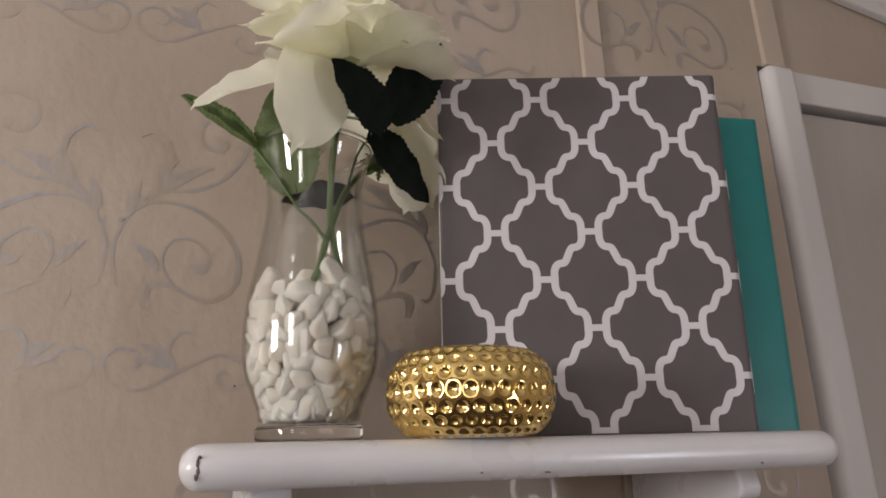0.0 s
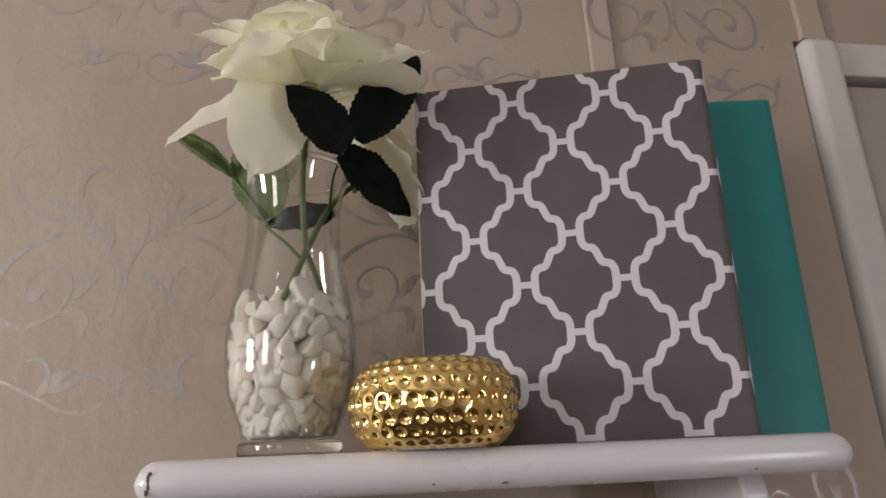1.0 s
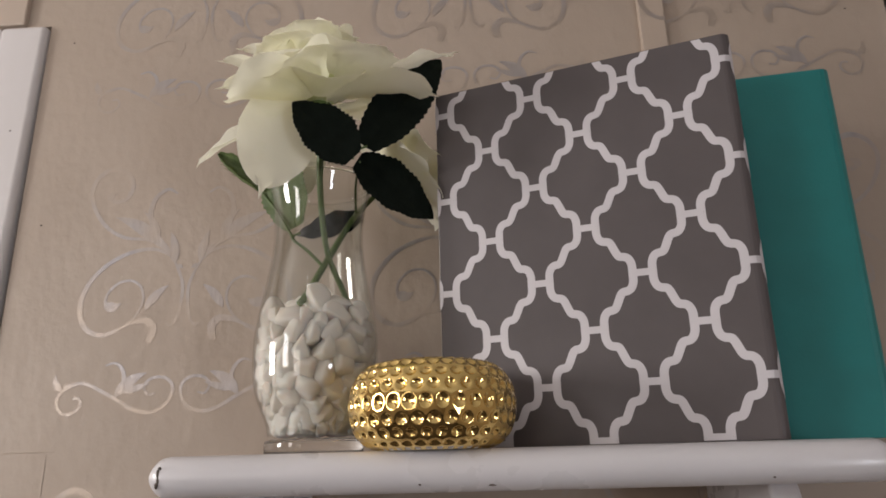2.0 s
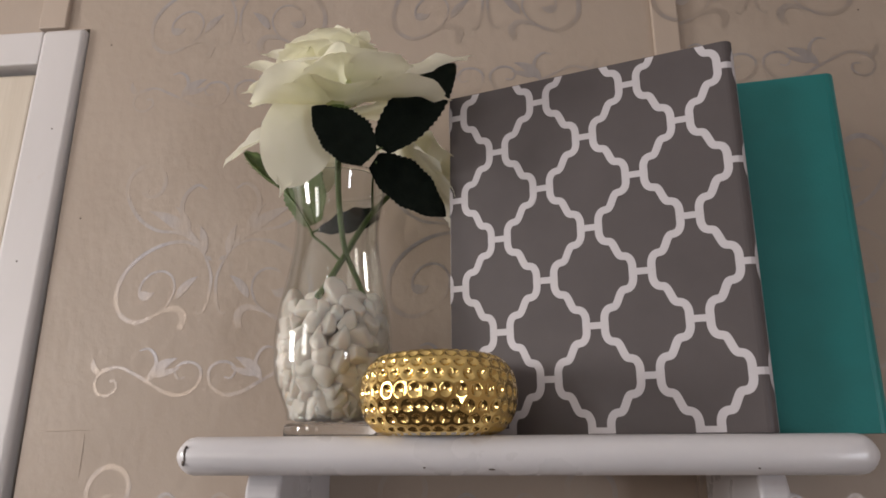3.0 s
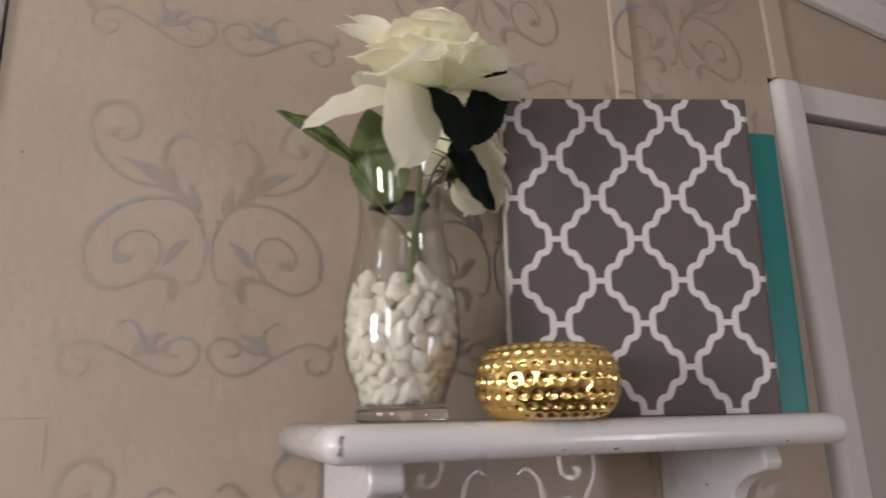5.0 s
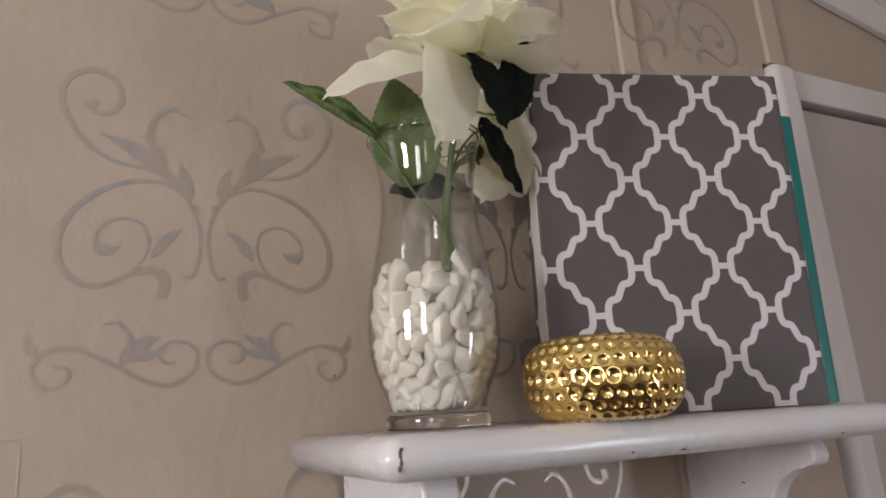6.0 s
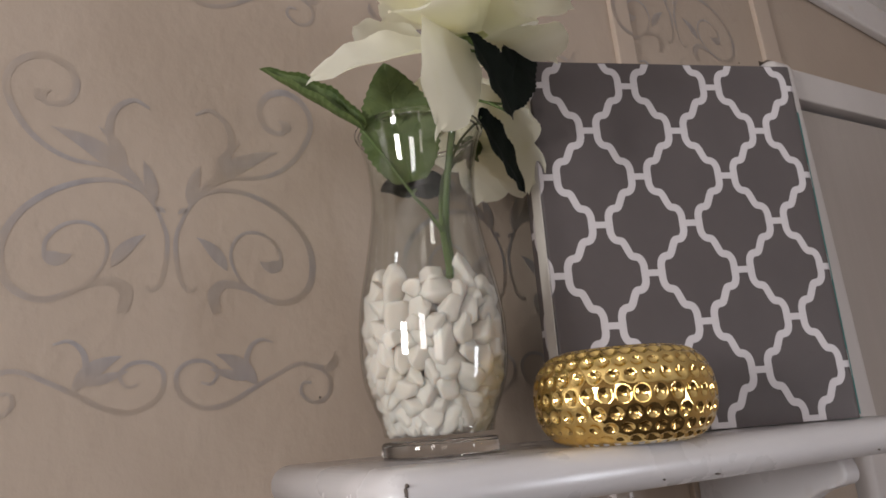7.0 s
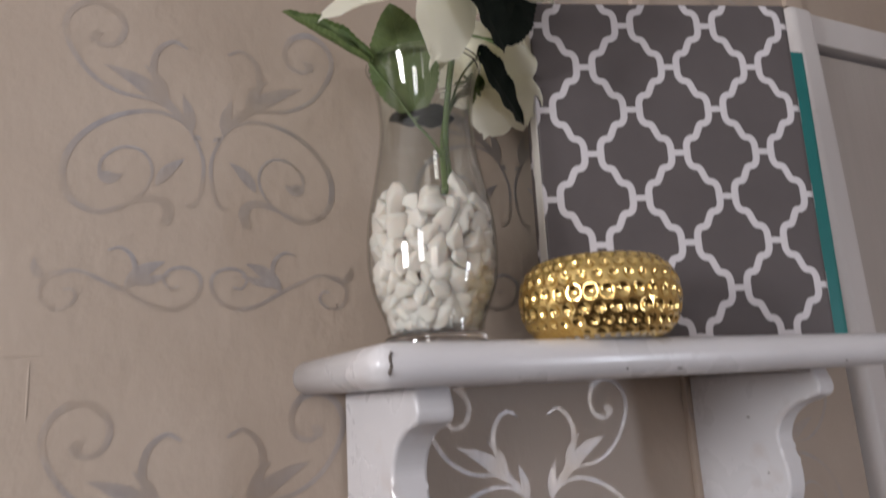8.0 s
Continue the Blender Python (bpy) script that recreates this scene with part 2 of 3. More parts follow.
tagged(part("wall_south", bm, WALL), "beige painted wall with a window opening", "wall", kind="structure")
tagged(part("floor", boxed(X0 - 0.1, X1 + 0.1, YB - 0.1, Y + 0.1, -0.1, 0), FLOOR), "brown carpet floor", "floor", kind="structure")
bm = boxed(X0 - 0.1, X1 + 0.1, YB - 0.1, Y + 0.1, 0, 0.08)
for v in bm.verts:
    v.co.z += ceiling_z(v.co.x) + 0.002
tagged(part("ceiling", bm, CEILING), "white rough popcorn-textured sloping ceiling", "ceiling", kind="structure")


def window(name, m, width, height):
    """A window frame with one mullion and two panes; x across, z up, y into the wall."""
    root = empty(name, label="white framed window with daylight outside", category="window", kind="structure")
    w, h = width / 2, height / 2
    for x0, x1, z0, z1 in ((-w, -w + 0.05, -h, h), (w - 0.05, w, -h, h), (-w + 0.05, w - 0.05, -h, -h + 0.05), (-w + 0.05, w - 0.05, h - 0.05, h), (-0.018, 0.018, -h + 0.05, h - 0.05)):
        part("window_frame", boxed(x0, x1, -0.03, 0.03, z0, z1, bevel=0.004), TRIM, root)
    root.matrix_world = m


window("window_1", pose(-1.30, YB + 0.02, 1.50), 0.9, 1.1)
window("window_2", pose(X0 + 0.02, -0.12, 1.75, 0, 0, 90), 0.46, 0.6)
window("window_4", pose(X0 + 0.02, -1.60, 1.92, 0, 0, 90), 0.8, 1.1)
window("window_3", pose(X1 - 0.02, -1.15, 1.15, 0, 0, 90), 0.4, 0.9)

# battens and crown trim on the stencilled wall
def batten(x0, x1, z0, lean):
    bm = box(bmesh.new(), x0, x1, Y - 0.0060, Y + 0.002, z0, ceiling_z(x0) - 0.03, bevel=0.0015, shear=lean)
    tagged(part("trim", bm, BATTEN), "narrow beige painted batten over a panel joint", "trim", kind="structure")


batten(0.4195, 0.4465, 0.0, 0.0)
batten(0.682, 0.7140, 1.9840, 0.02)
batten(-0.2825, -0.249, 2.0070, 0.0)
bm = boxed(X0, X1, Y - 0.014, Y - 0.001, 0, 0.054, bevel=0.003)
for v in bm.verts:
    v.co.z += ceiling_z(v.co.x) - 0.053
tagged(part("trim", bm, TRIM), "white painted crown strip under the ceiling", "trim", kind="structure")


# ---- closet doors ----
def closet_door(name, inner, outer, top, stile, rail, lean, panel_mat, proud, label):
    """A framed door; inner: the x of the stile beside the stencilled wall; outer: the far edge."""
    s = 1 if outer > inner else -1
    root = empty(name, (0, 0, 0), label=label, category="door", kind="structure")

    def b(a, c, y0, y1, z0, z1, bevel, lean_=lean, seg=3):
        return boxed(min(a, c), max(a, c), y0, y1, z0, z1, bevel=bevel, shear=lean_, segments=seg)
    part("stile", b(inner, inner + s * stile, Y - proud, Y + 0.03, 0.01, top, min(0.012, proud * 0.9), seg=9), TRIM, root)
    part("stile", b(outer, outer - s * stile, Y - proud, Y + 0.03, 0.01, top, 0.004), TRIM, root)
    part("rail", b(inner + s * (stile + 0.0005), outer - s * (stile + 0.0005), Y - 0.004, Y + 0.03, top - 0.004 - rail, top, 0.002), TRIM, root)
    part("rail", b(inner + s * (stile + 0.0005), outer - s * (stile + 0.0005), Y - 0.004, Y + 0.03, 0.01, 0.16, 0.002), TRIM, root)
    part("panel", b(inner + s * (stile + 0.007), outer - s * (stile + 0.007), Y + 0.006, Y + 0.024, 0.17, top - rail - 0.011, 0.004), panel_mat, root, "wood-grained inset panel")
    # added board, dark in its colour, so the gaps round the door read as shade
    part("gap_darkener", b(inner - s * 0.04, outer + s * 0.04, Y + 0.103, Y + 0.118, 0.0, top + 0.04, 0.0, 0.0), CHIP, root, "added dark board that stands in for the shade behind the door")


closet_door("door_1", -0.2225, -0.945, 2.0045, 0.0535, 0.039, -0.018, PANEL_A, 0.007, "white framed closet door with a cream wood panel")
closet_door("door_2", 0.6750, 1.355, 1.982, 0.0465, 0.040, 0.007, PANEL_B, 0.016, "white framed closet door with a taupe wood panel")



def speck(name, parent, x, y, z, sx, sz, mat, label):
    bm = bmesh.new()
    bmesh.ops.create_icosphere(bm, subdivisions=2, radius=1.0)
    for v in bm.verts:
        v.co = Vector((x + v.co.x * sx, y + v.co.y * 0.0006, z + v.co.z * sz))
    part(name, bm, mat, parent, label)


left_door = bpy.data.objects["door_1"]
for x, z in ((-0.2424, 1.875), (-0.256, 1.722), (-0.255, 1.30), (-0.258, 0.70)):
    speck("nail_head", left_door, x, Y - 0.0069, z, 0.0012, 0.0011, CHIP, "small dark nail head")
for x, z in ((-0.192, 1.983), (0.632, 1.972), (0.062, 1.585), (-0.197, 1.77)):
    speck("nail_head", wall_north, x, Y, z, 0.0010, 0.0010, CHIP, "small dark nail head")
speck("paint_ridge", wall_north, -0.178, Y, 1.5485, 0.030, 0.0006, WALL, "thin ridge of dried paint")
speck("paint_ridge", wall_north, -0.158, Y, 1.525, 0.0008, 0.022, WALL, "thin ridge of dried paint")

# ---- silver stencil ----
AXES = [-0.042 + 0.2835 * i for i in range(-1, 3)]
PERIOD, ROW = 0.313, 1.689


def spiral(cx, cy, r0, r1, a0, a1, n=26):
    return [Vector((cx + (r0 + (r1 - r0) * i / n) * math.cos(radians(a0 + (a1 - a0) * i / n)), cy + (r0 + (r1 - r0) * i / n) * math.sin(radians(a0 + (a1 - a0) * i / n)))) for i in range(n + 1)]


def bell(n, low, high, at=0.5):
    return [low + (high - low) * max(0, 1 - abs(i / (n - 1) - at) / max(at, 1 - at)) ** 0.8 for i in range(n)]


def leaf_stroke(a, b, width, bow=0.0):
    a, b = Vector(a), Vector(b)
    d = b - a
    line = [a + d * t + Vector((-d.y, d.x)) * bow * 4 * t * (1 - t) for t in (i / 12 for i in range(13))]
    return line, [width * math.sin(math.pi * (i / 12) ** 0.8) + 0.0004 for i in range(13)]


def stroke(points, low, high, at=0.5, steps=5):
    line = smooth_curve(points, steps)
    return line, bell(len(line), low, high, at)


def damask_strokes():
    """One half (left of the axis) of the large motif; origin on the axis, level with the big lower scrolls."""
    out = []
    # stem from the little hook at the foot, up, over and round into the big scroll
    out.append(stroke([(-0.016, -0.024), (-0.0125, -0.0265), (-0.007, -0.021), (-0.0035, -0.006), (-0.003, 0.012), (-0.0075, 0.026), (-0.013, 0.037)], 0.0024, 0.0032))
    big = smooth_curve([(-0.013, 0.037), (-0.022, 0.046), (-0.038, 0.051), (-0.058, 0.048), (-0.078, 0.038), (-0.094, 0.022), (-0.102, 0.003), (-0.101, -0.016), (-0.092, -0.029), (-0.077, -0.034), (-0.061, -0.029)], 6)
    out.append((big, bell(len(big), 0.0022, 0.0052, 0.68)))
    coil = smooth_curve([(-0.061, -0.029), (-0.048, -0.018), (-0.041, -0.002), (-0.044, 0.012), (-0.054, 0.019), (-0.067, 0.017), (-0.077, 0.006), (-0.077, -0.006), (-0.070, -0.010)], 6)
    out.append((coil, [0.0022 + 0.0006 * i / len(coil) for i in range(len(coil))]))
    out.append(leaf_stroke((-0.079, -0.002), (-0.062, -0.003), 0.0095, -0.25))
    # comma leaf under the scroll, leaf inside, spikes above
    out.append(stroke([(-0.066, -0.031), (-0.050, -0.023), (-0.036, -0.021), (-0.0285, -0.029), (-0.031, -0.042)], 0.001, 0.0088, 0.72))
    out.append(leaf_stroke((-0.038, -0.011), (-0.017, 0.013), 0.0085, 0.08))
    out.append(leaf_stroke((-0.0125, 0.036), (-0.0195, 0.068), 0.0085, -0.05))
    out.append(leaf_stroke((-0.010, 0.034), (-0.004, 0.030), 0.0035))
    # outer stem that rises into the upper hook
    out.append(stroke([(-0.018, 0.046), (-0.040, 0.060), (-0.066, 0.064), (-0.086, 0.076), (-0.100, 0.095), (-0.106, 0.115), (-0.100, 0.131), (-0.086, 0.139), (-0.071, 0.134), (-0.064, 0.120), (-0.069, 0.106), (-0.081, 0.103), (-0.087, 0.111)], 0.0020, 0.0056, 0.62))
    out.append(leaf_stroke((-0.087, 0.104), (-0.079, 0.113), 0.0075, 0.2))
    # feathered leaf and inner stem with a small hook
    out.append(leaf_stroke((-0.026, 0.052), (-0.078, 0.086), 0.0125, -0.08))
    out.append(leaf_stroke((-0.032, 0.058), (-0.049, 0.090), 0.0070, -0.12))
    out.append(stroke([(-0.0165, 0.046), (-0.034, 0.066), (-0.042, 0.086), (-0.039, 0.104), (-0.027, 0.114), (-0.016, 0.109)], 0.0018, 0.0055, 0.45))
    return out


def border_strokes():
    """One half of the small border scroll; origin on the axis, at its mid height."""
    out = []
    out.append(stroke([(-0.108, 0.005), (-0.090, 0.008), (-0.073, 0.001), (-0.056, -0.008), (-0.038, -0.018), (-0.021, -0.020), (-0.007, -0.011), (-0.004, 0.003), (-0.012, 0.011), (-0.024, 0.011), (-0.031, 0.004), (-0.027, -0.004), (-0.020, -0.003)], 0.0019, 0.0036, 0.35))
    out.append(stroke([(-0.095, 0.0075), (-0.108, 0.002), (-0.113, -0.008), (-0.108, -0.018), (-0.098, -0.020), (-0.090, -0.013), (-0.092, -0.006), (-0.098, -0.006)], 0.0020, 0.0032, 0.3))
    out.append(leaf_stroke((-0.108, 0.002), (-0.117, 0.017), 0.0062, 0.2))
    out.append(leaf_stroke((-0.058, -0.006), (-0.030, 0.016), 0.0105, 0.1))
    out.append(leaf_stroke((-0.052, -0.002), (-0.026, 0.006), 0.0060))
    out.append(stroke([(-0.058, -0.006), (-0.051, 0.006), (-0.053, 0.019), (-0.061, 0.026), (-0.070, 0.024)], 0.0012, 0.0040, 0.35))
    return out


def stencil_mesh(strokes, name):
    bm = bmesh.new()
    for k, (line, widths) in enumerate(strokes):
        for flip in (1, -1):
            ribbon(bm, line, widths, 0.00012 + 0.00002 * (k % 7) + (0.00001 if flip < 0 else 0), flip)
    return mesh_of(bm, name, SILVER)


DAMASK, BORDER = stencil_mesh(damask_strokes(), "stencil_damask"), stencil_mesh(border_strokes(), "stencil_border")
for ax in AXES:
    for k in (-3, -2, -1, 0, 1):
        for data, dz in ((DAMASK, 0.0), (BORDER, 0.226)):
            if not (DL1 + 0.10 < ax < DR0 - 0.10):
                continue
            ob = new("stencil", data)
            ob.parent = wall_north
            ob.location = (ax, Y - 0.0001, ROW + PERIOD * k + dz)

# the batten is painted over with the same stencil
for k in (-3, -2, -1, 0, 1):
    for data, dz in ((DAMASK, 0.0), (BORDER, 0.226)):
        bm = bmesh.new()
        bm.from_mesh(data)
        for x, sign in ((0.4200, -1), (0.4462, 1)):
            bmesh.ops.bisect_plane(bm, geom=bm.verts[:] + bm.edges[:] + bm.faces[:], plane_co=(x - AXES[3], 0, 0), plane_no=(sign, 0, 0), clear_outer=True)
        if len(bm.faces):
            ob = part("stencil", bm, SILVER, wall_north)
            ob.location = (AXES[3], Y - 0.0062, ROW + PERIOD * k + dz)

# ---- shelf ----
SX0, SX1, SYF, SZ, ST = 0.0240, 0.4930, 0.429, 1.5345, 0.0262
shelf = empty("wall_shelf", (0.27, Y, SZ - ST), label="white painted wooden wall shelf with scrolled brackets and chipped edges", category="shelf")


def local(bm, root):
    """Move a mesh built in world places under a root at its own place."""
    for v in bm.verts:
        v.co -= root.location
    return bm


bm = bmesh.new()
r, n = ST / 2, 12
prof = [(Y - 0.001, SZ), (SYF + r, SZ)]
prof += [(SYF + r - r * math.sin(math.pi * i / n), SZ - r + r * math.cos(math.pi * i / n)) for i in range(1, n)]
prof += [(SYF + r, SZ - ST), (Y - 0.001, SZ - ST)]
ends = [(d, 0.0128 - math.sqrt(0.0128 ** 2 - (0.0128 - d) ** 2)) for d in (0.0002, 0.0008, 0.0018, 0.0034, 0.0055, 0.0085, 0.0128)]
stations = [(SX0 + d, cut) for d, cut in ends]
stations += [(SX0 + 0.0128 + (SX1 - SX0 - 0.0256) * i / 24, 0.0) for i in range(1, 24)]
stations += [(SX1 - d, cut) for d, cut in reversed(ends)]
rings = []
for x, cut in stations:
    k = 1 - cut / r
    rings.append([bm.verts.new((x, y + (cut if y < Y - 0.01 else 0), SZ - r + (z - SZ + r) * k)) for y, z in prof])
for a, b in zip(rings, rings[1:]):
    for i in range(len(prof)):
        bm.faces.new((a[i], a[(i + 1) % len(prof)], b[(i + 1) % len(prof)], b[i]))
bm.faces.new(rings[0])
bm.faces.new(rings[-1])
part("board", local(bm, shelf), SHELF, shelf, smooth=True)


def bracket(x0, x1):
    """A board on edge with an ogee front: nose, hollow, belly, tail."""
    prof = [(Y - 0.008, SZ - ST - 0.0005), (0.462, SZ - ST - 0.0005)]
    curve = [(0.458, 1.500), (0.4565, 1.493), (0.460, 1.4865), (0.470, 1.4835), (0.486, 1.478), (0.500, 1.468), (0.5075, 1.454), (0.506, 1.440), (0.5015, 1.424), (0.503, 1.404), (0.514, 1.386), (0.534, 1.372), (0.560, 1.364), (0.588, 1.352), (0.602, 1.338)]
    prof += [tuple(p) for p in smooth_curve(curve, 4)]
    prof += [(0.610, 1.334), (Y - 0.008, 1.334)]
    prof = [(Y - (Y - y) * 0.935, z) for y, z in prof]
    bm = bmesh.new()
    bottom = [bm.verts.new((x0, y, z)) for y, z in prof]
    face = bm.faces.new(bottom)
    got = bmesh.ops.extrude_face_region(bm, geom=[face])
    for v in got["geom"]:
        if isinstance(v, bmesh.types.BMVert):
            v.co.x = x1
    rim = [e for e in bm.edges if abs(e.verts[0].co.x - e.verts[1].co.x) < 1e-6]
    bmesh.ops.bevel(bm, geom=rim, offset=0.0028, segments=3, affect="EDGES", profile=0.5, clamp_overlap=True)
    return bm


for a, b in ((0.0640, 0.0905), (0.4250, 0.4450)):
    part("bracket", local(bracket(a, b), shelf), SHELF, shelf)


def blot(x, y, z, sx, sy, sz, seed, name="chip"):
    """A small worn spot, slightly raised flake with an uneven rim."""
    rnd = random.Random(seed)
    bm = bmesh.new()
    bmesh.ops.create_icosphere(bm, subdivisions=2, radius=1.0)
    for v in bm.verts:
        v.co = Vector((x + v.co.x * sx * rnd.uniform(0.7, 1.25), y + v.co.y * sy, z + v.co.z * sz * rnd.uniform(0.7, 1.25)))
    part(name, local(bm, shelf), CHIP, shelf, "dark chip in the paint")


for i, (dx, dz, size) in enumerate(((0.0, 0.0025, 0.0026), (0.0005, -0.0012, 0.0030), (-0.0005, -0.0045, 0.0018), (0.0009, 0.0060, 0.0010))):
    blot(SX0 + 0.0098 + dx, SYF + 0.0012, SZ - r + dz, 0.0011, 0.0012, size, i)
for i, (x, dz) in enumerate(((0.20, -0.0078), (0.245, -0.009), (0.415, -0.0085), (0.115, -0.004))):
    blot(x, SYF + 0.0021, SZ - r + dz, 0.0009 if i != 1 else 0.0024, 0.0010, 0.0006, 10 + i)
for i, (x, y, z) in enumerate(((0.4250, 0.545, 1.468), (0.4250, 0.53, 1.42))):
    blot(x, y, z, 0.0003, 0.0024 - 0.001 * i, 0.0008, 20 + i)

# ---- patterned binder ----
BW, BH, BD, BA = 0.2390, 0.2965, 0.036, radians(-18.8)
BC = Vector((0.2100, 0.5270, SZ))      # front left foot
U, V = Vector((math.cos(BA), math.sin(BA), 0)), Vector((-math.sin(BA), math.cos(BA), 0))
binder = empty("binder", BC, label="grey binder with white quatrefoil lattice print standing on the shelf", category="binder")
binder.rotation_euler = (0, 0, BA)
bm = boxed(0, BW, 0, BD, 0.0006, BH)
up = [e for e in bm.edges if abs(e.verts[0].co.z - e.verts[1].co.z) > 0.1]
right = [e for e in up if e.verts[0].co.x > BW / 2]
bmesh.ops.bevel(bm, geom=right, offset=0.007, segments=5, affect="EDGES", profile=0.5)
left = [e for e in bm.edges if abs(e.verts[0].co.z - e.verts[1].co.z) > 0.1 and e.verts[0].co.x < 0.001]
bmesh.ops.bevel(bm, geom=left, offset=0.0015, segments=2, affect="EDGES", profile=0.5)
part("cover", bm, GREY, binder)

PITCH, RISE, GAP, LINE = 0.0757, 0.0390, 0.0071, 0.0060
HALF = [(0.0, 0.0), (0.0, 0.13), (0.025, 0.21), (0.09, 0.285), (0.19, 0.325), (0.35, 0.345), (0.43, 0.405), (0.5, 0.5)]
STEP = HALF + [(1 - a, 1 - b) for a, b in reversed(HALF[:-1])]


def lattice():
    bm = bmesh.new()
    z_top = 0.2760 + RISE
    for row in range(0, 9):
        z = z_top - RISE * row
        shift = 0.007 if row % 2 else 0.007 + PITCH / 2
        for col in range(-2, 5):
            s = shift + PITCH * col
            ribbon(bm, [Vector((s - GAP, z)), Vector((s, z)), Vector((s + GAP, z))], [0.0052] * 3, 0.00020)
            for way in (1, -1):
                line = smooth_curve([(s + way * (GAP + f * (PITCH / 2 - 2 * GAP)), z - h * RISE) for f, h in STEP], 4)
                ribbon(bm, line, [LINE] * len(line), 0.00028 if way > 0 else 0.00032)
    for co, no in (((-0.033, 0, 0), (-1, 0, 0)), ((BW + 0.028, 0, 0), (1, 0, 0)), ((0, 0, 0.0012), (0, 0, -1)), ((0, 0, BH - 0.0006), (0, 0, 1))):
        bmesh.ops.bisect_plane(bm, geom=bm.verts[:] + bm.edges[:] + bm.faces[:], plane_co=co, plane_no=no, clear_outer=True)
    turn = 0.007 * math.pi / 2
    for s in (0.0, *(BW - 0.007 + turn * i / 4 for i in range(5))):
        bmesh.ops.bisect_plane(bm, geom=bm.verts[:] + bm.edges[:] + bm.faces[:], plane_co=(s, 0, 0), plane_no=(1, 0, 0))
    for v in bm.verts:
        # wrap the flat print round the two upright edges
        s, d = v.co.x, -v.co.y
        if s < 0:
            v.co.x, v.co.y = -d, -s
        elif s > BW - 0.007:
            a = min((s - BW + 0.007) / 0.007, math.pi / 2)
            over = max(0, s - BW + 0.007 - turn)
            v.co.x, v.co.y = BW - 0.007 + (0.007 + d) * math.sin(a), 0.007 - (0.007 + d) * math.cos(a) + over
        else:
            v.co.y = -d
    return bm


part("paper_edge", boxed(-0.0007, 0.001, 0.0022, 0.0215, 0.0015, BH - 0.002, bevel=0.0002), PAGE, binder, "off-white inner edge between the covers")
part("print", lattice(), WHITE_PRINT, binder, "white quatrefoil lattice")

# ---- teal binder ----
TW, TH, TD, TA = 0.245, 0.2955, 0.030, radians(-9)
teal = empty("binder", (0.5390 - TW * math.cos(TA), 0.5095 - TW * math.sin(TA), SZ), label="plain teal vinyl binder standing behind the grey one", category="binder")
teal.rotation_euler = (0, 0, TA)


def rounded_cover(y0, y1):
    bm = boxed(0, TW - 0.0094, y0, y1, 0.0006, TH, bevel=0.0004)
    return bm


part("front_cover", rounded_cover(0, 0.0032), TEAL, teal)
part("back_cover", rounded_cover(TD - 0.0032, TD), TEAL, teal)
bm = bmesh.new()
ring = []
for k in range(11):
    a = -math.pi / 2 + math.pi * k / 10
    ring.append((TW - 0.0095 + 0.0095 * math.cos(a), TD / 2 + TD / 2 * math.sin(a)))
inner = [(TW - 0.0095 + (x - TW + 0.0095) * 0.7, TD / 2 + (y - TD / 2) * 0.8) for x, y in reversed(ring)]
loop = [bm.verts.new((x, y, 0.0006)) for x, y in ring + inner]
got = bmesh.ops.extrude_face_region(bm, geom=[bm.faces.new(loop)])
for v in got["geom"]:
    if isinstance(v, bmesh.types.BMVert):
        v.co.z = TH
part("spine", bm, TEAL, teal)
part("paper_block", boxed(0.012, TW - 0.02, 0.0042, TD - 0.0042, 0.004, TH - 0.008), PAGE, teal, "white paper edges")

# ---- gold dimpled tea-light holder ----
GR, GH = 0.0570, 0.0575
holder = empty("candle_holder", (0.2065, 0.4630, SZ), label="round shiny gold candle holder covered in dimples", category="candle holder")


def dimpled():
    """A squat turned body, its rows of dimples pressed in."""
    nu, nv = 476, 130
    rows = [(0.065 + 0.1085 * k, (k % 2) * 0.5) for k in range(9)]
    count, bm, rings = 34, bmesh.new(), []
    for j in range(nv + 1):
        v = j / nv
        a = -math.pi / 2 + math.pi * v
        c, s = math.cos(a), math.sin(a)
        rad = 0.0340 + (GR - 0.0340) * abs(c) ** 0.95
        z = GH / 2 + GH / 2 * math.copysign(abs(s) ** 0.93, s)
        ring = []
        for i in range(nu):
            u = i / nu
            dent = 0.0
            for rv, off in rows:
                dv = (v - rv) * 0.090
                if abs(dv) > 0.0052:
                    continue
                du = ((u * count + off) % 1 - 0.5) / count * 2 * math.pi * rad
                d = math.hypot(du, dv) / 0.0040
                if d < 1:
                    dent = 0.0021 * (1 - d * d)
            ang = 2 * math.pi * u
            ring.append(bm.verts.new(((rad - dent * abs(c)) * math.cos(ang), (rad - dent * abs(c)) * math.sin(ang), z - dent * s)))
        rings.append(ring)
    for a, b in zip(rings, rings[1:]):
        for i in range(nu):
            bm.faces.new((a[i], a[(i + 1) % nu], b[(i + 1) % nu], b[i]))
    return bm


part("body", dimpled(), GOLD, holder, smooth=True)
part("candle_cup", lathe(bmesh.new(), [(0.0341, GH - 0.0001), (0.033, GH + 0.0003), (0.0315, GH - 0.001), (0.031, GH - 0.018), (0.0, GH - 0.018)], 64), GOLD, holder, smooth=True)
part("foot", lathe(bmesh.new(), [(0.0, 0.0002), (0.036, 0.0002), (0.0385, 0.0022), (0.0375, 0.0035), (0.0, 0.0035)], 64), GOLD_BASE, holder, "pale unglazed foot ring", smooth=False)

